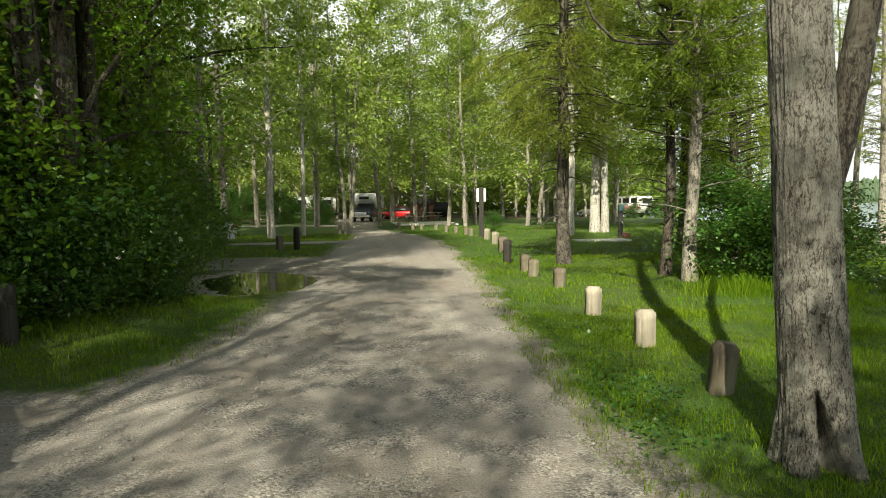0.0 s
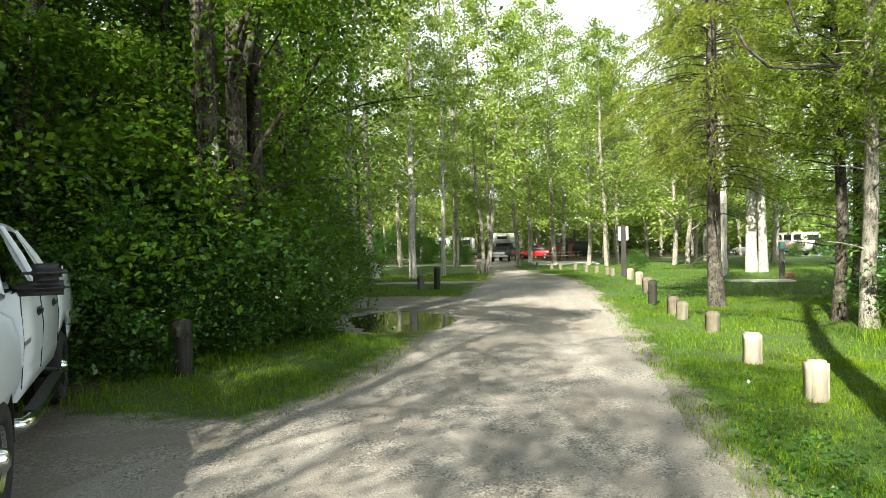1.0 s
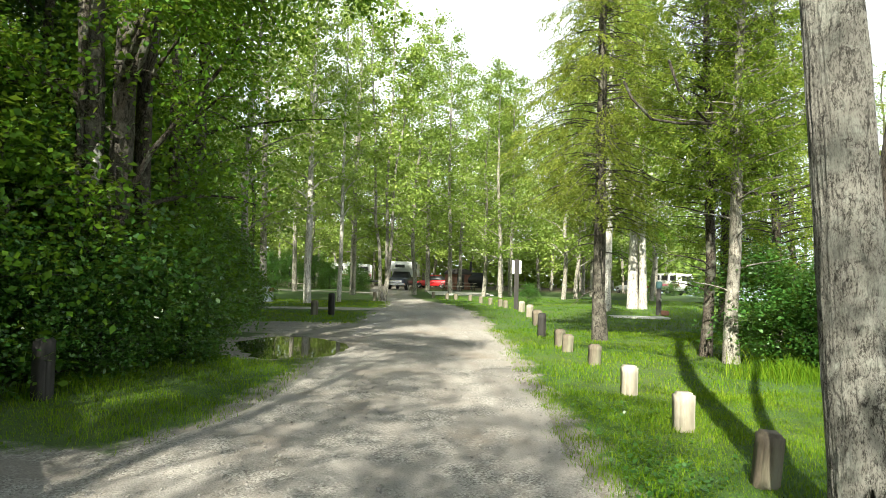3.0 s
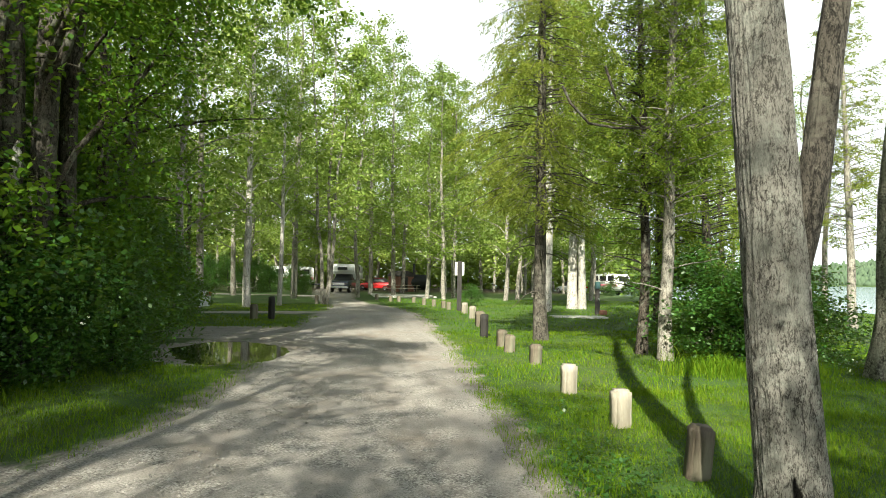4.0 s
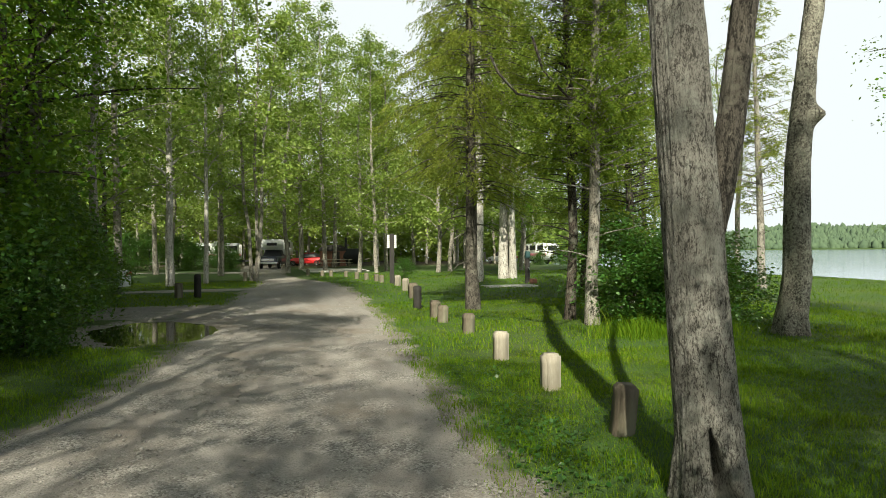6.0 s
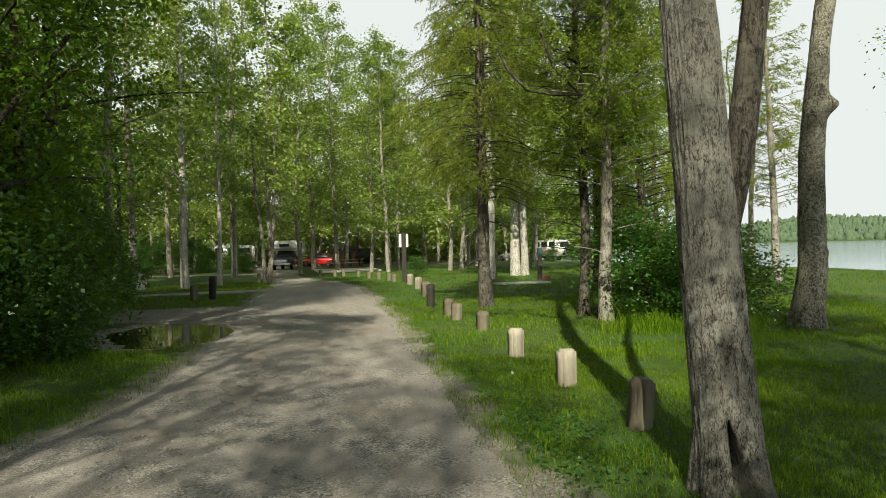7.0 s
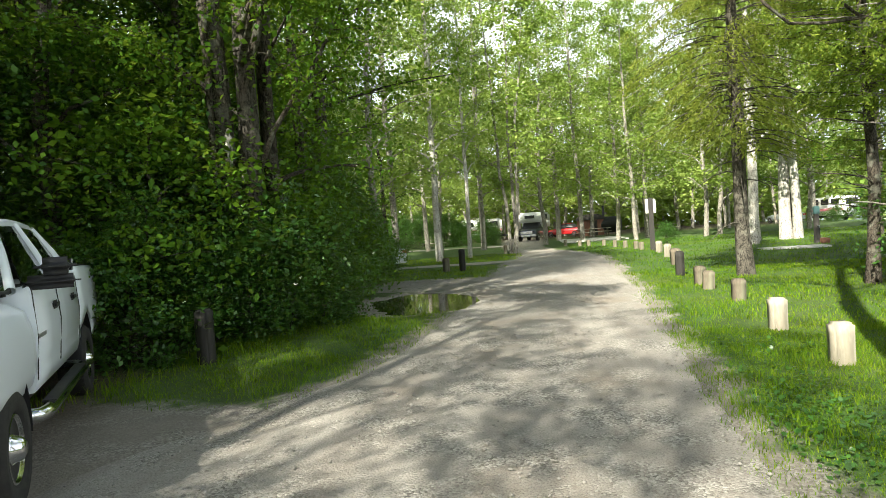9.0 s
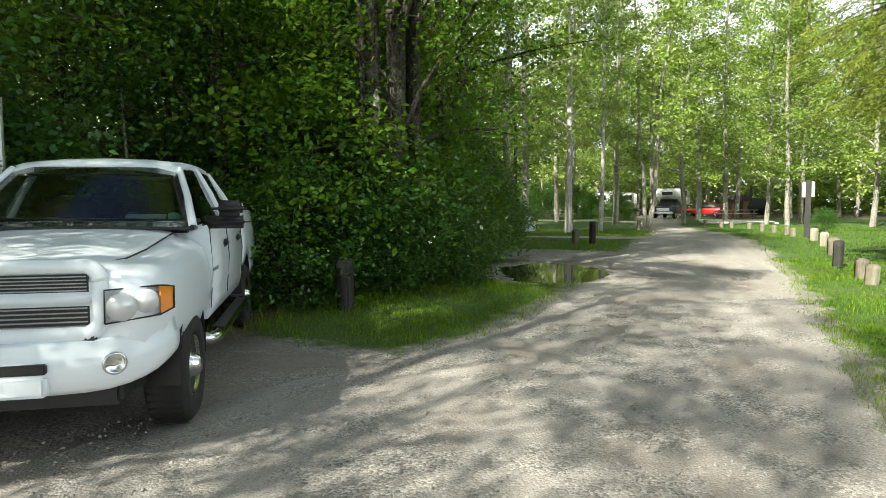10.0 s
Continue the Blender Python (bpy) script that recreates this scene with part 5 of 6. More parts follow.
    for s in (-1, 1):
        for name, a, b, wd in (("windscreen_pillar", (-0.66, 0.885, 1.36), (-1.30, 0.668, 1.862), 0.030), ("door_pillar", (-1.80, 0.955, 1.375), (-1.88, 0.70, 1.89), 0.035),
                               ("rear_pillar", (-2.93, 0.93, 1.38), (-2.66, 0.675, 1.87), 0.045)):
            V, F = [], []
            p, q = Vector((a[0], s * a[1], a[2])), Vector((b[0], s * b[1], b[2]))
            tube(V, F, [p, p.lerp(q, 0.5) + Vector((0, s * 0.012, 0.012)), q], [wd * 1.25, wd, wd * 0.95], 8)
            part_me = raw_mesh(name, V, F)
            link_mesh(name, part_me, W, t, smooth=True)
        part("side_window", pane([(-0.74, s * 0.952, 1.375), (-1.80, s * 0.968, 1.378), (-1.88, s * 0.715, 1.875), (-1.36, s * 0.70, 1.865)]), M["glass"], t, "dark tinted door window").visible_shadow = False
        part("side_window", pane([(-1.82, s * 0.968, 1.378), (-2.82, s * 0.955, 1.385), (-2.62, s * 0.71, 1.86), (-1.90, s * 0.715, 1.875)]), M["glass"], t, "dark tinted door window").visible_shadow = False
        for pts in ([(-0.80, 0.99, 1.36), (-0.80, 1.008, 1.0), (-0.80, 0.985, 0.68)], [(-1.82, 0.985, 1.37), (-1.82, 1.012, 1.05), (-1.80, 0.985, 0.68)], [(-2.99, 0.985, 1.38), (-2.99, 1.01, 1.05), (-2.99, 0.985, 0.64)]):
            part("door_seam", rod([(x, s * (y - 0.002), z) for x, y, z in pts], 0.004, 6), M["black_plastic"], t)
        for x in (-1.62, -2.62):
            bm = bmesh.new()
            box(bm, x - 0.10, x + 0.10, s * 1.002 - 0.02, s * 1.002 + 0.026, 1.145, 1.215, 0.02)
            h = part("door_handle", bm, M["black_plastic"], t, "black plastic door handle")
        # towing mirror: arm, upper glass housing, lower housing
        bm = bmesh.new()
        box(bm, -0.98, -0.84, min(s * 0.90, s * 1.29), max(s * 0.90, s * 1.30), 1.345, 1.455, 0.05, 5)
        for f in bm.faces:
            f.smooth = True
        mir = part("mirror", bm, M["black_plastic"], t, "large black towing mirror")
        bm = bmesh.new()
        box(bm, -1.0, -0.80, min(s * 1.0, s * 1.28), max(s * 1.0, s * 1.28), 1.445, 1.585, 0.06, 5)
        for f in bm.faces:
            f.smooth = True
        part("mirror_head", bm, M["black_plastic"], mir)
        bm = bmesh.new()
        box(bm, -1.008, -1.0, min(s * 1.06, s * 1.24), max(s * 1.06, s * 1.24), 1.475, 1.565, 0.003)
        part("mirror_glass", bm, M["chrome"], mir)
        part("step_bar", rod([(-0.62, s * 0.80, 0.46), (-0.70, s * 0.99, 0.44), (-0.8, s * 1.02, 0.44), (-2.75, s * 1.02, 0.44), (-2.85, s * 0.99, 0.44), (-2.92, s * 0.8, 0.46)], 0.055, 12), M["chrome"], t, "chrome side step bar")
        bm = bmesh.new()
        box(bm, -2.6, -0.9, s * 1.02 - 0.05, s * 1.02 + 0.05, 0.482, 0.503, 0.006)
        part("step_pad", bm, M["black_plastic"], t)
        # badge on the door, as plain raised bars
        bm = bmesh.new()
        for k in range(7):
            box(bm, -0.86 - k * 0.042, -0.832 - k * 0.042, s * 1.003 - 0.004, s * 1.003 + 0.006, 0.985, 1.015)
        part("badge", bm, M["steel"], t)
    ws = []
    for j in range(7):
        v = j / 6
        for k in range(13):
            q = k / 6 - 1
            ws.append((-0.47 - 0.16 * q * q - v * 0.70, q * (0.885 - 0.222 * v), 1.375 + v * 0.50 - 0.02 * q * q * (1 - v)))
    F = [(j * 13 + k, j * 13 + k + 1, j * 13 + k + 14, j * 13 + k + 13) for j in range(6) for k in range(12)]
    glass = link_mesh("windscreen", raw_mesh("windscreen", ws, F), M["glass"], t, "raked windscreen with tree reflections", smooth=True)
    glass.visible_shadow = False
    solid = glass.modifiers.new("thick", "SOLIDIFY")
    solid.thickness = 0.006
    edge = [ws[k] for k in range(13)]
    part("screen_seal", rod([(x + 0.004, y, z) for x, y, z in edge], 0.014, 6), M["black_plastic"], t)
    for s in (-1, 1):
        part("screen_seal", rod([(ws[j * 13 + (12 if s > 0 else 0)][0], ws[j * 13 + (12 if s > 0 else 0)][1], ws[j * 13 + (12 if s > 0 else 0)][2]) for j in range(7)], 0.014, 6), M["black_plastic"], t)
    part("rear_window", pane([(-2.93, 0.82, 1.40), (-2.93, -0.82, 1.40), (-2.70, -0.60, 1.87), (-2.70, 0.60, 1.87)]), M["glass"], t)
    for y0 in (0.62, -0.10):
        part("wiper", rod([(-0.60, y0, 1.372), (-0.60, y0 - 0.3, 1.40), (-0.56, y0 - 0.58, 1.43)], 0.010, 6), M["black_plastic"], t)
    bm = bmesh.new()
    box(bm, -1.05, -0.66, -0.85, 0.85, 1.32, 1.395, 0.02)
    part("dashboard", bm, M["interior"], t)
    bm = bmesh.new()
    box(bm, -2.9, -0.75, -0.90, 0.90, 1.380, 1.388)
    part("cab_lining", bm, M["interior"], t)
    for y in (-0.42, 0.42):
        for x in (-1.75, -2.6):
            bm = bmesh.new()
            box(bm, x - 0.11, x + 0.03, y - 0.24, y + 0.24, 1.38, 1.62, 0.05, 3)
            box(bm, x - 0.10, x, y - 0.12, y + 0.12, 1.64, 1.78, 0.035, 3)
            part("seat_back", bm, M["interior"], t)
    part("steering_wheel", rod([(-1.12 + 0.08 * math.sin(a), 0.42 + 0.17 * math.cos(a), 1.42 + 0.12 * math.sin(a)) for a in np.linspace(0, 2 * math.pi, 25)], 0.014, 6), M["interior"], t)
    part("paper_card", pane([(-0.72, 0.34, 1.412), (-0.74, 0.66, 1.412), (-0.82, 0.65, 1.47), (-0.80, 0.35, 1.47)], 0.003), M["paper"], t, "white paper card on the dashboard")
    part("paper_pass", pane([(-0.82, 0.655, 1.42), (-0.85, 0.73, 1.42), (-0.92, 0.71, 1.48), (-0.89, 0.65, 1.48)], 0.003), M["teal"], t, "teal parking slip")
    # grille: white surround, cross bars and dark slatted openings
    bm = bmesh.new()
    box(bm, 0.80, 0.935, -0.62, 0.62, 0.988, 1.066, 0.02, 2)
    box(bm, 0.80, 0.94, -0.055, 0.055, 0.83, 1.20, 0.02, 2)
    for f in bm.faces:
        f.smooth = True
    gr = part("grille", bm, W, t, "white crossed grille bars")
    ring = []
    for cx, cz, a0 in ((0.565, 1.115, 0), (-0.565, 1.115, 90), (-0.565, 0.915, 180), (0.565, 0.915, 270)):
        for k in range(7):
            a = math.radians(a0 + 15 * k)
            ring.append((0.885 - 0.02 * math.sin(a), cx + 0.09 * math.cos(a), cz + 0.09 * math.sin(a)))
    part("grille_surround", rod(ring + ring[:2], 0.048, 12), W, gr)
    for s in (-1, 1):
        for z0, z1 in ((0.858, 0.99), (1.064, 1.165)):
            bm = bmesh.new()
            box(bm, 0.80, 0.902, min(s * 0.04, s * 0.60), max(s * 0.04, s * 0.60), z0, z1)
            part("grille_opening", bm, M["black_plastic"], gr)
            for k in range(5):
                bm = bmesh.new()
                z = z0 + (z1 - z0) * (k + 0.6) / 5.2
                box(bm, 0.895, 0.915, min(s * 0.05, s * 0.59), max(s * 0.05, s * 0.59), z - 0.0035, z + 0.0035, 0.002, 1)
                part("grille_slat", bm, M["steel"], gr)
        # headlamp unit: bucket, two reflectors, amber corner, clear lens
        bm = bmesh.new()
        pts_f = [(0.930, 0.68, 0.885), (0.84, 0.955, 0.915), (0.72, 1.005, 0.935), (0.71, 1.005, 1.065), (0.825, 0.955, 1.085), (0.92, 0.68, 1.075)]
        a = [bm.verts.new((x, s * y, z)) for x, y, z in pts_f]
        b = [bm.verts.new((x - 0.10, s * (y - 0.06), z)) for x, y, z in pts_f]
        bm.faces.new(b)
        for k in range(6):
            bm.faces.new((a[k], a[(k + 1) % 6], b[(k + 1) % 6], b[k]))
        bmesh.ops.recalc_face_normals(bm, faces=bm.faces)
        hl = part("headlight", bm, M["silver"], t, "clear twin headlight with an amber corner")
        for y, x, z, r in ((0.765, 0.898, 0.975, 0.080), (0.885, 0.850, 1.0, 0.068)):
            bm = turned([(r, 0.03), (r * 1.02, 0.0), (r * 0.8, -0.03), (r * 0.45, -0.06), (r * 0.2, -0.05), (r * 0.16, -0.01)], 20)
            o = part("reflector", bm, M["silver"], hl)
            o.matrix_local = pose(x, s * y, z) @ Matrix.Rotation(math.radians(s * 16), 4, "Z") @ Matrix.Rotation(math.radians(90), 4, "Y")
        bm = pane([(0.838, s * 0.960, 0.92), (0.725, s * 1.006, 0.94), (0.715, s * 1.006, 1.06), (0.823, s * 0.960, 1.08)], 0.01 * s)
        part("corner_lens", bm, M["amber"], hl, "amber corner lens")
        bm = bmesh.new()
        v = [bm.verts.new((x + 0.006, s * (y + 0.004), z)) for x, y, z in pts_f[:2] + pts_f[4:]]
        bm.faces.new(v if s > 0 else v[::-1])
        part("headlight_lens", bm, M["lens"], hl).visible_shadow = False
        part("headlight_seal", rod([(x + 0.008, s * (y + 0.006), z) for x, y, z in pts_f + pts_f[:1]], 0.005, 6), M["black_plastic"], hl)
        part("bonnet_seam", rod([(0.80, s * 0.585, 1.205), (0.55, s * 0.705, 1.222), (0.2, s * 0.735, 1.252), (-0.2, s * 0.74, 1.29), (-0.62, s * 0.735, 1.322)], 0.006, 6), M["black_plastic"], t)
    bm = bmesh.new()
    box(bm, 0.78, 0.942, -0.64, 0.64, 0.785, 0.836, 0.01)
    part("bumper_gap", bm, M["black_plastic"], t)
    # bumper
    V, F = [], []
    prof = [(-0.14, 0.80), (-0.03, 0.798), (-0.008, 0.785), (0.0, 0.755), (0.012, 0.712), (0.03, 0.70), (0.034, 0.66), (0.03, 0.60), (0.012, 0.535), (-0.02, 0.505), (-0.12, 0.495)]
    half = [(1.02, 0.0), (1.018, 0.15), (1.01, 0.30), (0.995, 0.45), (0.972, 0.58), (0.94, 0.70), (0.90, 0.80), (0.85, 0.88), (0.785, 0.93), (0.72, 0.955), (0.65, 0.975), (0.58, 0.985)]
    line_ = [(x, -y) for x, y in half[:0:-1]] + half
    for x, y in line_:
        k = min(1.0, max(0.0, (abs(y) - 0.6) / 0.4))
        nx, ny = 1 - 0.75 * k, 0.75 * k * (1 if y > 0 else -1)
        for dx, z in prof:
            lift = (0.075 + 0.03 * (z < 0.6)) * k ** 2 + (0.10 * max(0.0, (1.0 - x) - 0.2) if z < 0.65 else 0)
            V.append((x + dx * nx, y + dx * ny, z + lift))
    n = len(prof)
    for i in range(len(line_) - 1):
        for k in range(n - 1):
            F.append((i * n + k, i * n + k + 1, i * n + n + k + 1, i * n + n + k))
    bump = link_mesh("bumper", raw_mesh("bumper", V, F), W, t, "white front bumper", smooth=True)
    sd = bump.modifiers.new("thick", "SOLIDIFY")
    sd.thickness = 0.02
    for s in (-1, 1):
        bm = turned([(0.062, -0.02), (0.068, 0.0), (0.062, 0.012), (0.05, 0.014), (0.046, 0.0), (0.0, 0.008)], 20)
        fl = part("fog_lamp", bm, M["chrome"], t, "round fog lamp in the bumper")
        fl.matrix_local = pose(0.955, s * 0.735, 0.665) @ Matrix.Rotation(math.radians(s * 26), 4, "Z") @ Matrix.Rotation(math.radians(90), 4, "Y")
    bm = bmesh.new()
    box(bm, 0.96, 1.064, -0.42, 0.42, 0.642, 0.698, 0.008)
    part("bumper_slot", bm, M["black_plastic"], t)
    bm = bmesh.new()
    box(bm, 0.96, 1.07, -0.42, 0.42, 0.515, 0.64, 0.02)
    part("plate_panel", bm, W, t)
    bm = bmesh.new()
    box(bm, 0.55, 0.86, -0.74, 0.74, 0.39, 0.53, 0.03)
    part("air_dam", bm, M["black_plastic"], t)
    bm = bmesh.new()
    box(bm, -4.78, -3.02, -0.9, 0.9, 1.465, 1.475)
    part("bed_cover", bm, M["black_plastic"], t)
    return t


pickup()


def car(x, y, heading, paint, label, lamps=None):
    """A plain saloon: lower body, glass house, wheels and lamps."""
    t = thing("car", pose(x, y, 0.0, 0, 0, heading), label, "car")
    bpy.context.view_layer.update()
    half = lambda w, zt: [(w * 0.85, 0.28), (w * 0.97, 0.32), (w, 0.5), (w * 0.99, 0.7), (w * 0.93, zt - 0.03), (w * 0.7, zt), (0, zt + 0.02)]
    body = part("body", loft([(2.2, half(0.62, 0.66)), (2.1, half(0.78, 0.72)), (1.7, half(0.87, 0.80)), (0.9, half(0.89, 0.92)), (-1.2, half(0.89, 0.96)), (-1.9, half(0.86, 0.98)), (-2.2, half(0.78, 0.90))]), M[paint], t)
    top = lambda w, z0, z1: [(w, z0), (w * 0.9, (z0 + z1) / 2), (w * 0.74, z1 - 0.03), (w * 0.5, z1), (0, z1 + 0.015)]
    part("glasshouse", loft([(0.9, top(0.80, 0.88, 0.93)), (0.1, top(0.82, 0.9, 1.42)), (-0.9, top(0.82, 0.9, 1.44)), (-1.75, top(0.78, 0.9, 1.0))]), M["black_plastic"], t, "dark car windows")
    part("roof", loft([(0.15, [(0.60, 1.40), (0.62, 1.43), (0.4, 1.46), (0, 1.475)]), (-0.95, [(0.60, 1.41), (0.62, 1.44), (0.4, 1.47), (0, 1.485)])]), M[paint], t)
    for wx in (1.35, -1.35):
        for s in (-1, 1):
            wheel(t, wx, s * 0.80, s, 0.32, 0.2, "steel", 6)
    for s in (-1, 1):
        bm = bmesh.new()
        box(bm, -2.23, -2.05, min(s * 0.5, s * 0.82), max(s * 0.5, s * 0.82), 0.72, 0.86, 0.02)
        part("tail_light", bm, M["red_lens"], t, "red tail light")
        bm = bmesh.new()
        box(bm, 2.02, 2.20, min(s * 0.42, s * 0.72), max(s * 0.42, s * 0.72), 0.58, 0.68, 0.02)
        part("headlight", bm, M["chrome"], t)
    return t


def camper(x, y, heading, label, width=2.3, length=6.0, height=2.9, floor=0.7, stripe="pink", windows=3):
    t = thing("camper_trailer", pose(x, y, 0, 0, 0, heading), label, "camper")
    bm = bmesh.new()
    box(bm, -length / 2, length / 2, -width / 2, width / 2, floor, height, 0.16, 4)
    for f in bm.faces:
        f.smooth = True
    part("shell", bm, M["white_panel"], t)
    bm = bmesh.new()
    box(bm, -length / 2 + 0.1, length / 2 - 0.1, -width / 2 - 0.012, width / 2 + 0.012, floor + 0.45, floor + 0.7, 0.004, 1)
    part("stripe", bm, M[stripe], t, "faded red side stripe")
    for s in (-1, 1):
        for k in range(windows):
            cx = -length / 2 + length * (k + 0.7) / (windows + 0.4)
            bm = bmesh.new()
            box(bm, cx - 0.45, cx + 0.45, s * width / 2 - 0.02, s * width / 2 + 0.02, floor + 1.05, floor + 1.6, 0.015)
            part("window", bm, M["black_plastic"], t, "dark camper window")
        wheel(t, -0.3, s * (width / 2 - 0.2), s, 0.34, 0.2, "steel", 6)
    for s in (-1, 1):
        bm = bmesh.new()
        box(bm, s * length / 2 - 0.02, s * length / 2 + 0.02, -0.7, 0.7, floor + 1.0, floor + 1.55, 0.015)
        part("end_window", bm, M["black_plastic"], t)
    bm = bmesh.new()
    box(bm, -length / 2 + 0.2, length / 2 + 0.9, -0.25, 0.25, floor - 0.2, floor, 0.01)
    part("drawbar", bm, M["black_plastic"], t)
    bm = bmesh.new()
    box(bm, -0.4, 0.5, -0.45, 0.45, height - 0.02, height + 0.22, 0.05)
    part("roof_unit", bm, M["white_panel"], t)
    return t


def truck_camper(x, y, heading):
    """A dark pickup with a white slide-in camper whose nose reaches over the cab."""
    t = thing("truck_camper", pose(x, y, 0, 0, 0, heading), "dark pickup carrying a white slide-in camper", "camper")
    half = lambda w, zt: [(w * 0.9, 0.45), (w, 0.55), (w, 0.9), (w * 0.96, zt - 0.04), (w * 0.8, zt), (0, zt + 0.02)]
    part("body", loft([(2.75, half(0.85, 1.05)), (2.6, half(0.95, 1.12)), (1.3, half(0.98, 1.2)), (1.2, half(0.98, 1.25)), (-2.7, half(0.98, 1.3))]), M["blue_paint"], t)
    top = lambda w, z: [(w, 1.2), (w * 0.9, (z + 1.2) / 2), (w * 0.78, z - 0.03), (w * 0.5, z), (0, z + 0.01)]
    part("cab_glass", loft([(1.35, top(0.9, 1.25)), (0.75, top(0.9, 1.82)), (-0.2, top(0.9, 1.84))]), M["black_plastic"], t)
    bm = bmesh.new()
    box(bm, 2.70, 2.80, -0.6, 0.6, 0.72, 0.98, 0.02)
    part("grille", bm, M["chrome"], t)
    bm = bmesh.new()
    box(bm, 2.74, 2.90, -0.95, 0.95, 0.48, 0.66, 0.04)
    part("bumper", bm, M["chrome"], t)
    for s in (-1, 1):
        bm = bmesh.new()
        box(bm, 2.66, 2.78, min(s * 0.64, s * 0.9), max(s * 0.64, s * 0.9), 0.8, 1.0, 0.03)
        part("headlight", bm, M["lens"], t)
        for wx in (1.8, -1.7):
            wheel(t, wx, s * 0.86, s, 0.4, 0.25, "steel", 6)
    bm = bmesh.new()
    box(bm, -3.2, 1.15, -1.15, 1.15, 1.80, 2.80, 0.18, 4)
    box(bm, -3.2, -0.3, -1.14, 1.14, 1.3, 2.0, 0.05, 2)
    for f in bm.faces:
        f.smooth = True
    cp = part("camper_shell", bm, M["white_panel"], t, "white camper shell with a front window")
    bm = bmesh.new()
    box(bm, 1.13, 1.17, -0.5, 0.5, 2.2, 2.5, 0.02)
    part("front_window", bm, M["black_plastic"], cp)
    for s in (-1, 1):
        bm = bmesh.new()
        box(bm, -1.6, -0.5, s * 1.15 - 0.02, s * 1.15 + 0.02, 2.1, 2.6, 0.02)
        part("side_window", bm, M["black_plastic"], cp)
    return t


truck_camper(-0.1, 63.5, -103)
car(3.4, 72.0, 160, "red_paint", "red car parked at the campground")
car(-7.9, 28.0, 150, "silver_paint", "silver car half hidden behind the shrubs")
camper(-6.2, 74, 12, "white camper trailer behind the trees", 2.2, 4.8, 2.6)
camper(29.0, 66, 112, "white camper trailer with a faded red stripe", 2.2, 4.0, 2.3, 0.5)
car(25.6, 69, 100, "silver_paint", "pale car beside the far camper")


# ---- grass, weeds and loose stones ----
def blades(name, n, area, height, width, seed, label, keep=None):
    rng = np.random.default_rng(seed)
    x, y = rng.uniform(area[0], area[1], n), rng.uniform(area[2], area[3], n)
    out = from_road(x, y)
    ok = out + 0.25 * wob(x, y, 2.9) + 0.12 * wob(x, y, 9.0) > rng.uniform(-0.30, 0.36, n)
    ok &= in_puddle(x, y) > 1.25
    if keep is not None:
        ok &= keep(x, y, rng)
    x, y = x[ok], y[ok]
    n = len(x)
    z = ground_z(x, y) - 0.01
    tuft = 0.65 + 0.5 * np.clip(wob(x, y, 2.1) + 0.5 * wob(x, y, 6.3), -0.6, 1)
    h = height * tuft * rng.uniform(0.5, 1.4, n)
    a = rng.uniform(0, 6.283, n)
    lean = rng.uniform(0.2, 1.1, n) * h
    w = width * rng.uniform(0.7, 1.4, n)
    ca, sa = np.cos(a), np.sin(a)
    b = np.stack([x, y, z], 1)
    s = np.stack([-sa, ca, 0 * a], 1) * w[:, None]
    mid = b + np.stack([ca * lean * 0.35, sa * lean * 0.35, h * 0.6], 1)
    tip = b + np.stack([ca * lean, sa * lean, h], 1)
    v = np.stack([b - s * 0.6, b + s * 0.6, mid + s * 0.5, tip, mid - s * 0.5], 1).reshape(-1, 3)
    i = np.arange(n)[:, None] * 5
    tri = raw_mesh(name, v, np.concatenate([i + np.array([[0, 1, 2]]), i + np.array([[0, 2, 4]]), i + np.array([[4, 2, 3]])]))
    return tagged(link_mesh(name, tri, M["blade"]), label, "grass", kind="stuff")


east = lambda x, y, rng: x > 0
lawn_only = lambda x, y, rng: (x > 0) | (x > -4.9 + 0.4 * wob(x, y, 1.3)) | ((y > 19.5) & (x > -9))
blades("grass", 80000, (1.3, 6.5, 2.2, 9), 0.075, 0.0045, 1, "short bright green lawn grass beside the lane", east)
blades("grass", 36000, (6.3, 13, 2.0, 9), 0.08, 0.0065, 11, "lawn grass behind the near maple", east)
blades("grass", 60000, (1.6, 14, 8.5, 19), 0.085, 0.008, 2, "lawn grass round the wooden posts", east)
blades("grass", 38000, (2.2, 28, 18, 46), 0.10, 0.018, 3, "sunlit lawn grass towards the lake", east)
blades("grass", 30000, (-5.2, -1.2, 4.5, 13), 0.085, 0.006, 4, "shaded verge grass below the shrubs", lambda x, y, rng: (x > -4.9 + 0.4 * wob(x, y, 1.3)) & (y > 6.0 + 0.5 * wob(x, y, 1.3) + rng.uniform(-0.3, 0.5, len(x))))
blades("grass", 20000, (-9, -0.5, 16, 36), 0.10, 0.016, 5, "grass round the posts beyond the puddle", lambda x, y, rng: (y > 20) & ~((y > 26.2) & (y < 28.8)))
blades("grass", 28000, (8, 27, 3, 18.5), 0.10, 0.011, 6, "lawn grass under the lakeside tree", east)
tall_spot = lambda x, y, rng: np.hypot((x - 7.2) / 1.8, (y - 10.4) / 1.0) < rng.uniform(0.3, 1.0, len(x))
blades("tall_grass", 9000, (5.2, 9.4, 9.2, 11.6), 0.38, 0.006, 7, "tall pale grass tufts below the cedar", tall_spot)
edge_spot = lambda x, y, rng: np.abs(x - np.interp(y, [0, 5, 8, 12, 16, 24], [-6.6, -5.4, -4.6, -4.1, -4.7, -6.0])) < rng.uniform(0.1, 0.7, len(x))
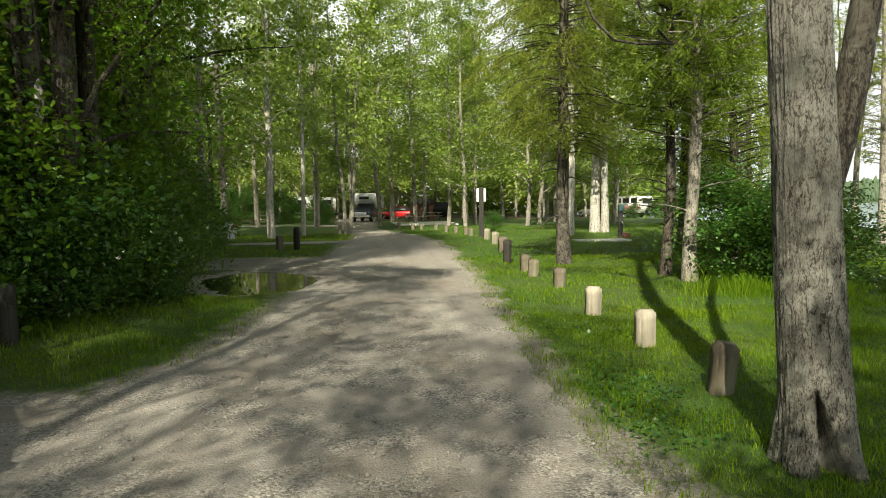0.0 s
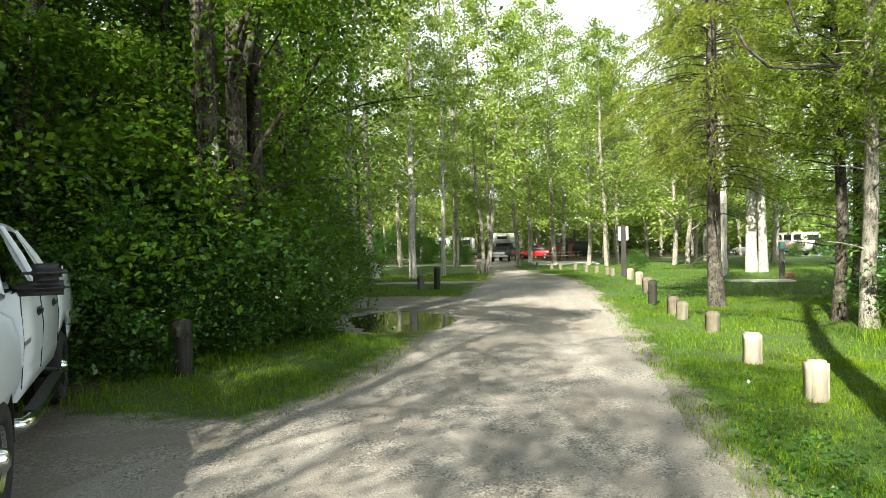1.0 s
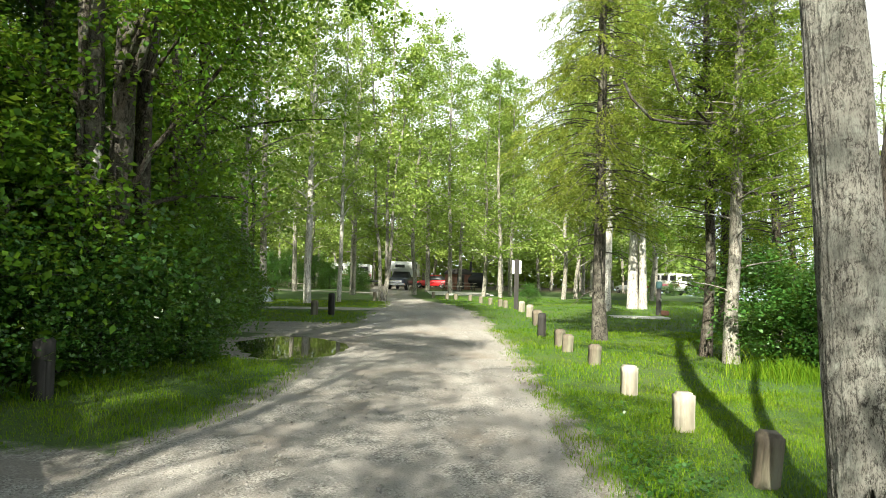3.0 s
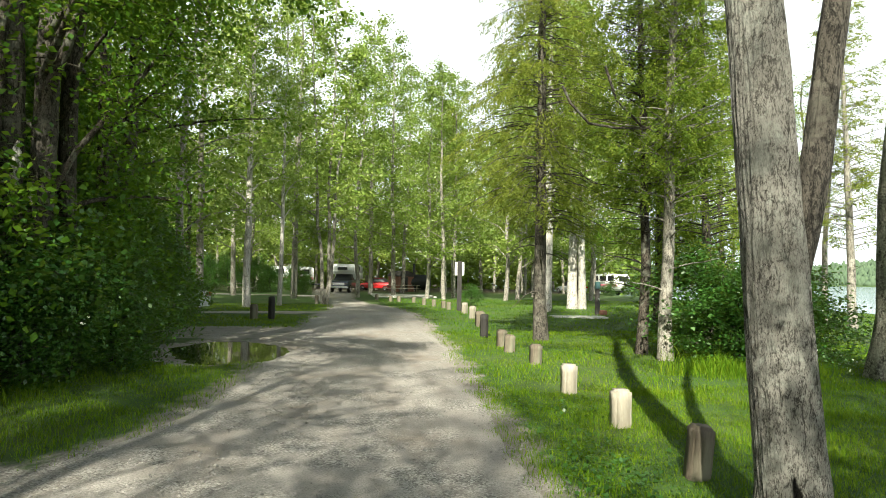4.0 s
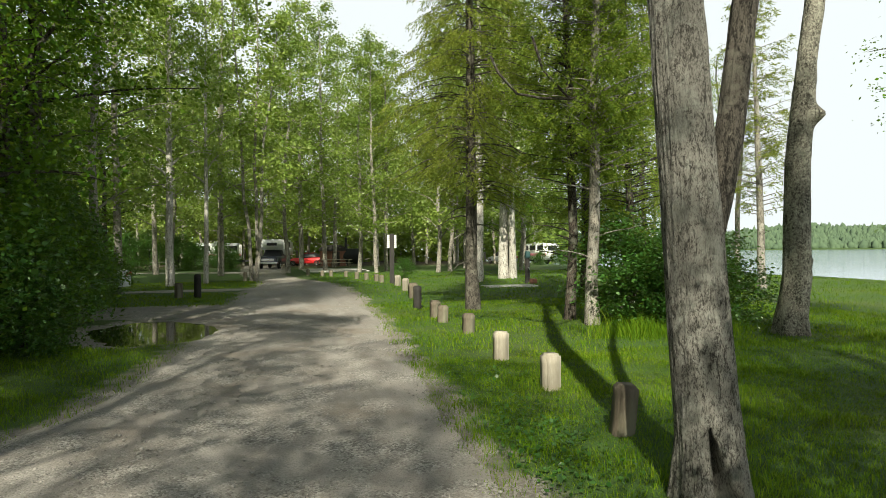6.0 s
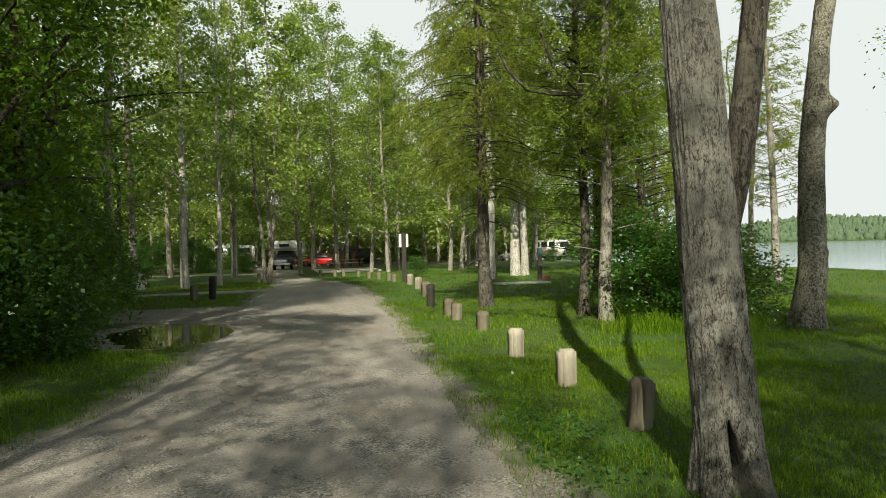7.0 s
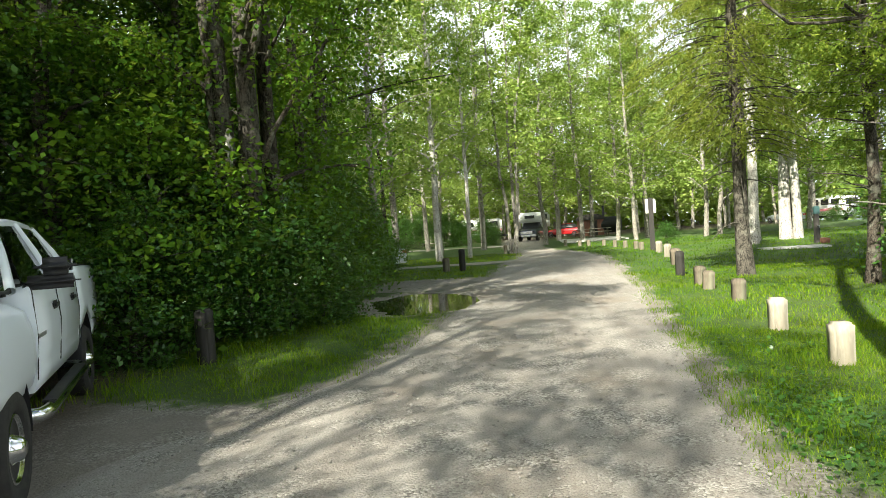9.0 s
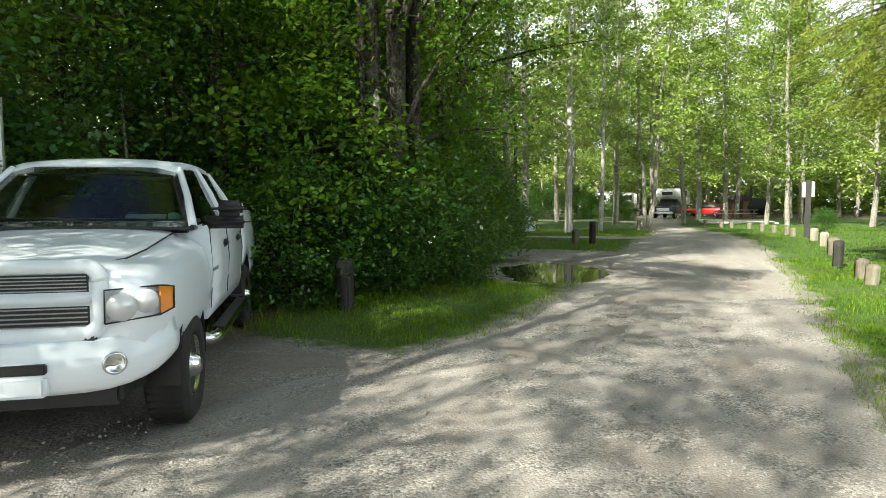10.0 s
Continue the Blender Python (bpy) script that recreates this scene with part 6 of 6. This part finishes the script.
blades("tall_grass", 9000, (-7.2, -3.3, 4.5, 17), 0.24, 0.006, 8, "tall weeds and grass along the shrubs", edge_spot)


def weeds():
    rng = np.random.default_rng(12)
    c = []
    for x, y, n, r in [(1.95, 4.9, 260, 0.35), (2.3, 5.4, 200, 0.3), (2.2, 6.3, 120, 0.3), (2.6, 7.6, 100, 0.3), (1.9, 4.2, 160, 0.3)]:
        p = rng.normal(size=(n, 2)) * r + np.array([x, y])
        c.append(np.stack([p[:, 0], p[:, 1], ground_z(p[:, 0], p[:, 1]) + rng.uniform(0.02, 0.07, n)], 1))
    c = np.concatenate(c)
    c = c[from_road(c[:, 0], c[:, 1]) > 0.15]
    v, f = leaves(c, rng, 0.045, 0.8, -0.1, 0.85)
    tagged(link_mesh("weeds", raw_mesh("weeds", v, f), M["leaf_dark"]), "low broad-leaved weeds in the verge", "weeds", kind="stuff")


weeds()


def loose_stones():
    rng = np.random.default_rng(9)
    V, F = [], []
    for _ in range(17000):
        y = 1.5 + 14 * rng.uniform() ** 1.7
        a, b = road_span(y)
        x = rng.uniform(a + 0.1, b - 0.05)
        if wob(x, y, 1.4, 3.0) + rng.uniform(-0.4, 0.4) < 0.0:
            continue
        r = 0.004 + 0.016 * rng.uniform() ** 3.2
        u_ = (2 * x - a - b) / (b - a)
        z = 0.028 * (1 - u_ * u_) - 0.004
        if in_puddle(x, y) < 1.3:
            continue
        k0 = len(V)
        for dx, dy, dz in ((1, 0, 0), (0, 1, 0), (-1, 0, 0), (0, -1, 0), (0, 0, 0.8), (0, 0, -0.8)):
            V.append((x + dx * r * rng.uniform(0.7, 1.3), y + dy * r * rng.uniform(0.7, 1.3), z + 0.3 * r + dz * r * rng.uniform(0.7, 1.2)))
        for k in range(4):
            F += [(k0 + k, k0 + (k + 1) % 4, k0 + 4), (k0 + (k + 1) % 4, k0 + k, k0 + 5)]
    tagged(link_mesh("gravel_stones", raw_mesh("gravel_stones", V, F), M["stone"]), "loose grey stones scattered on the lane", "gravel", kind="stuff")


M["stone"] = surface("loose_stone", (0.09, 0.08, 0.07), (0.48, 0.45, 0.41), 14.0, 0.9, 0.2, 0.002)
loose_stones()
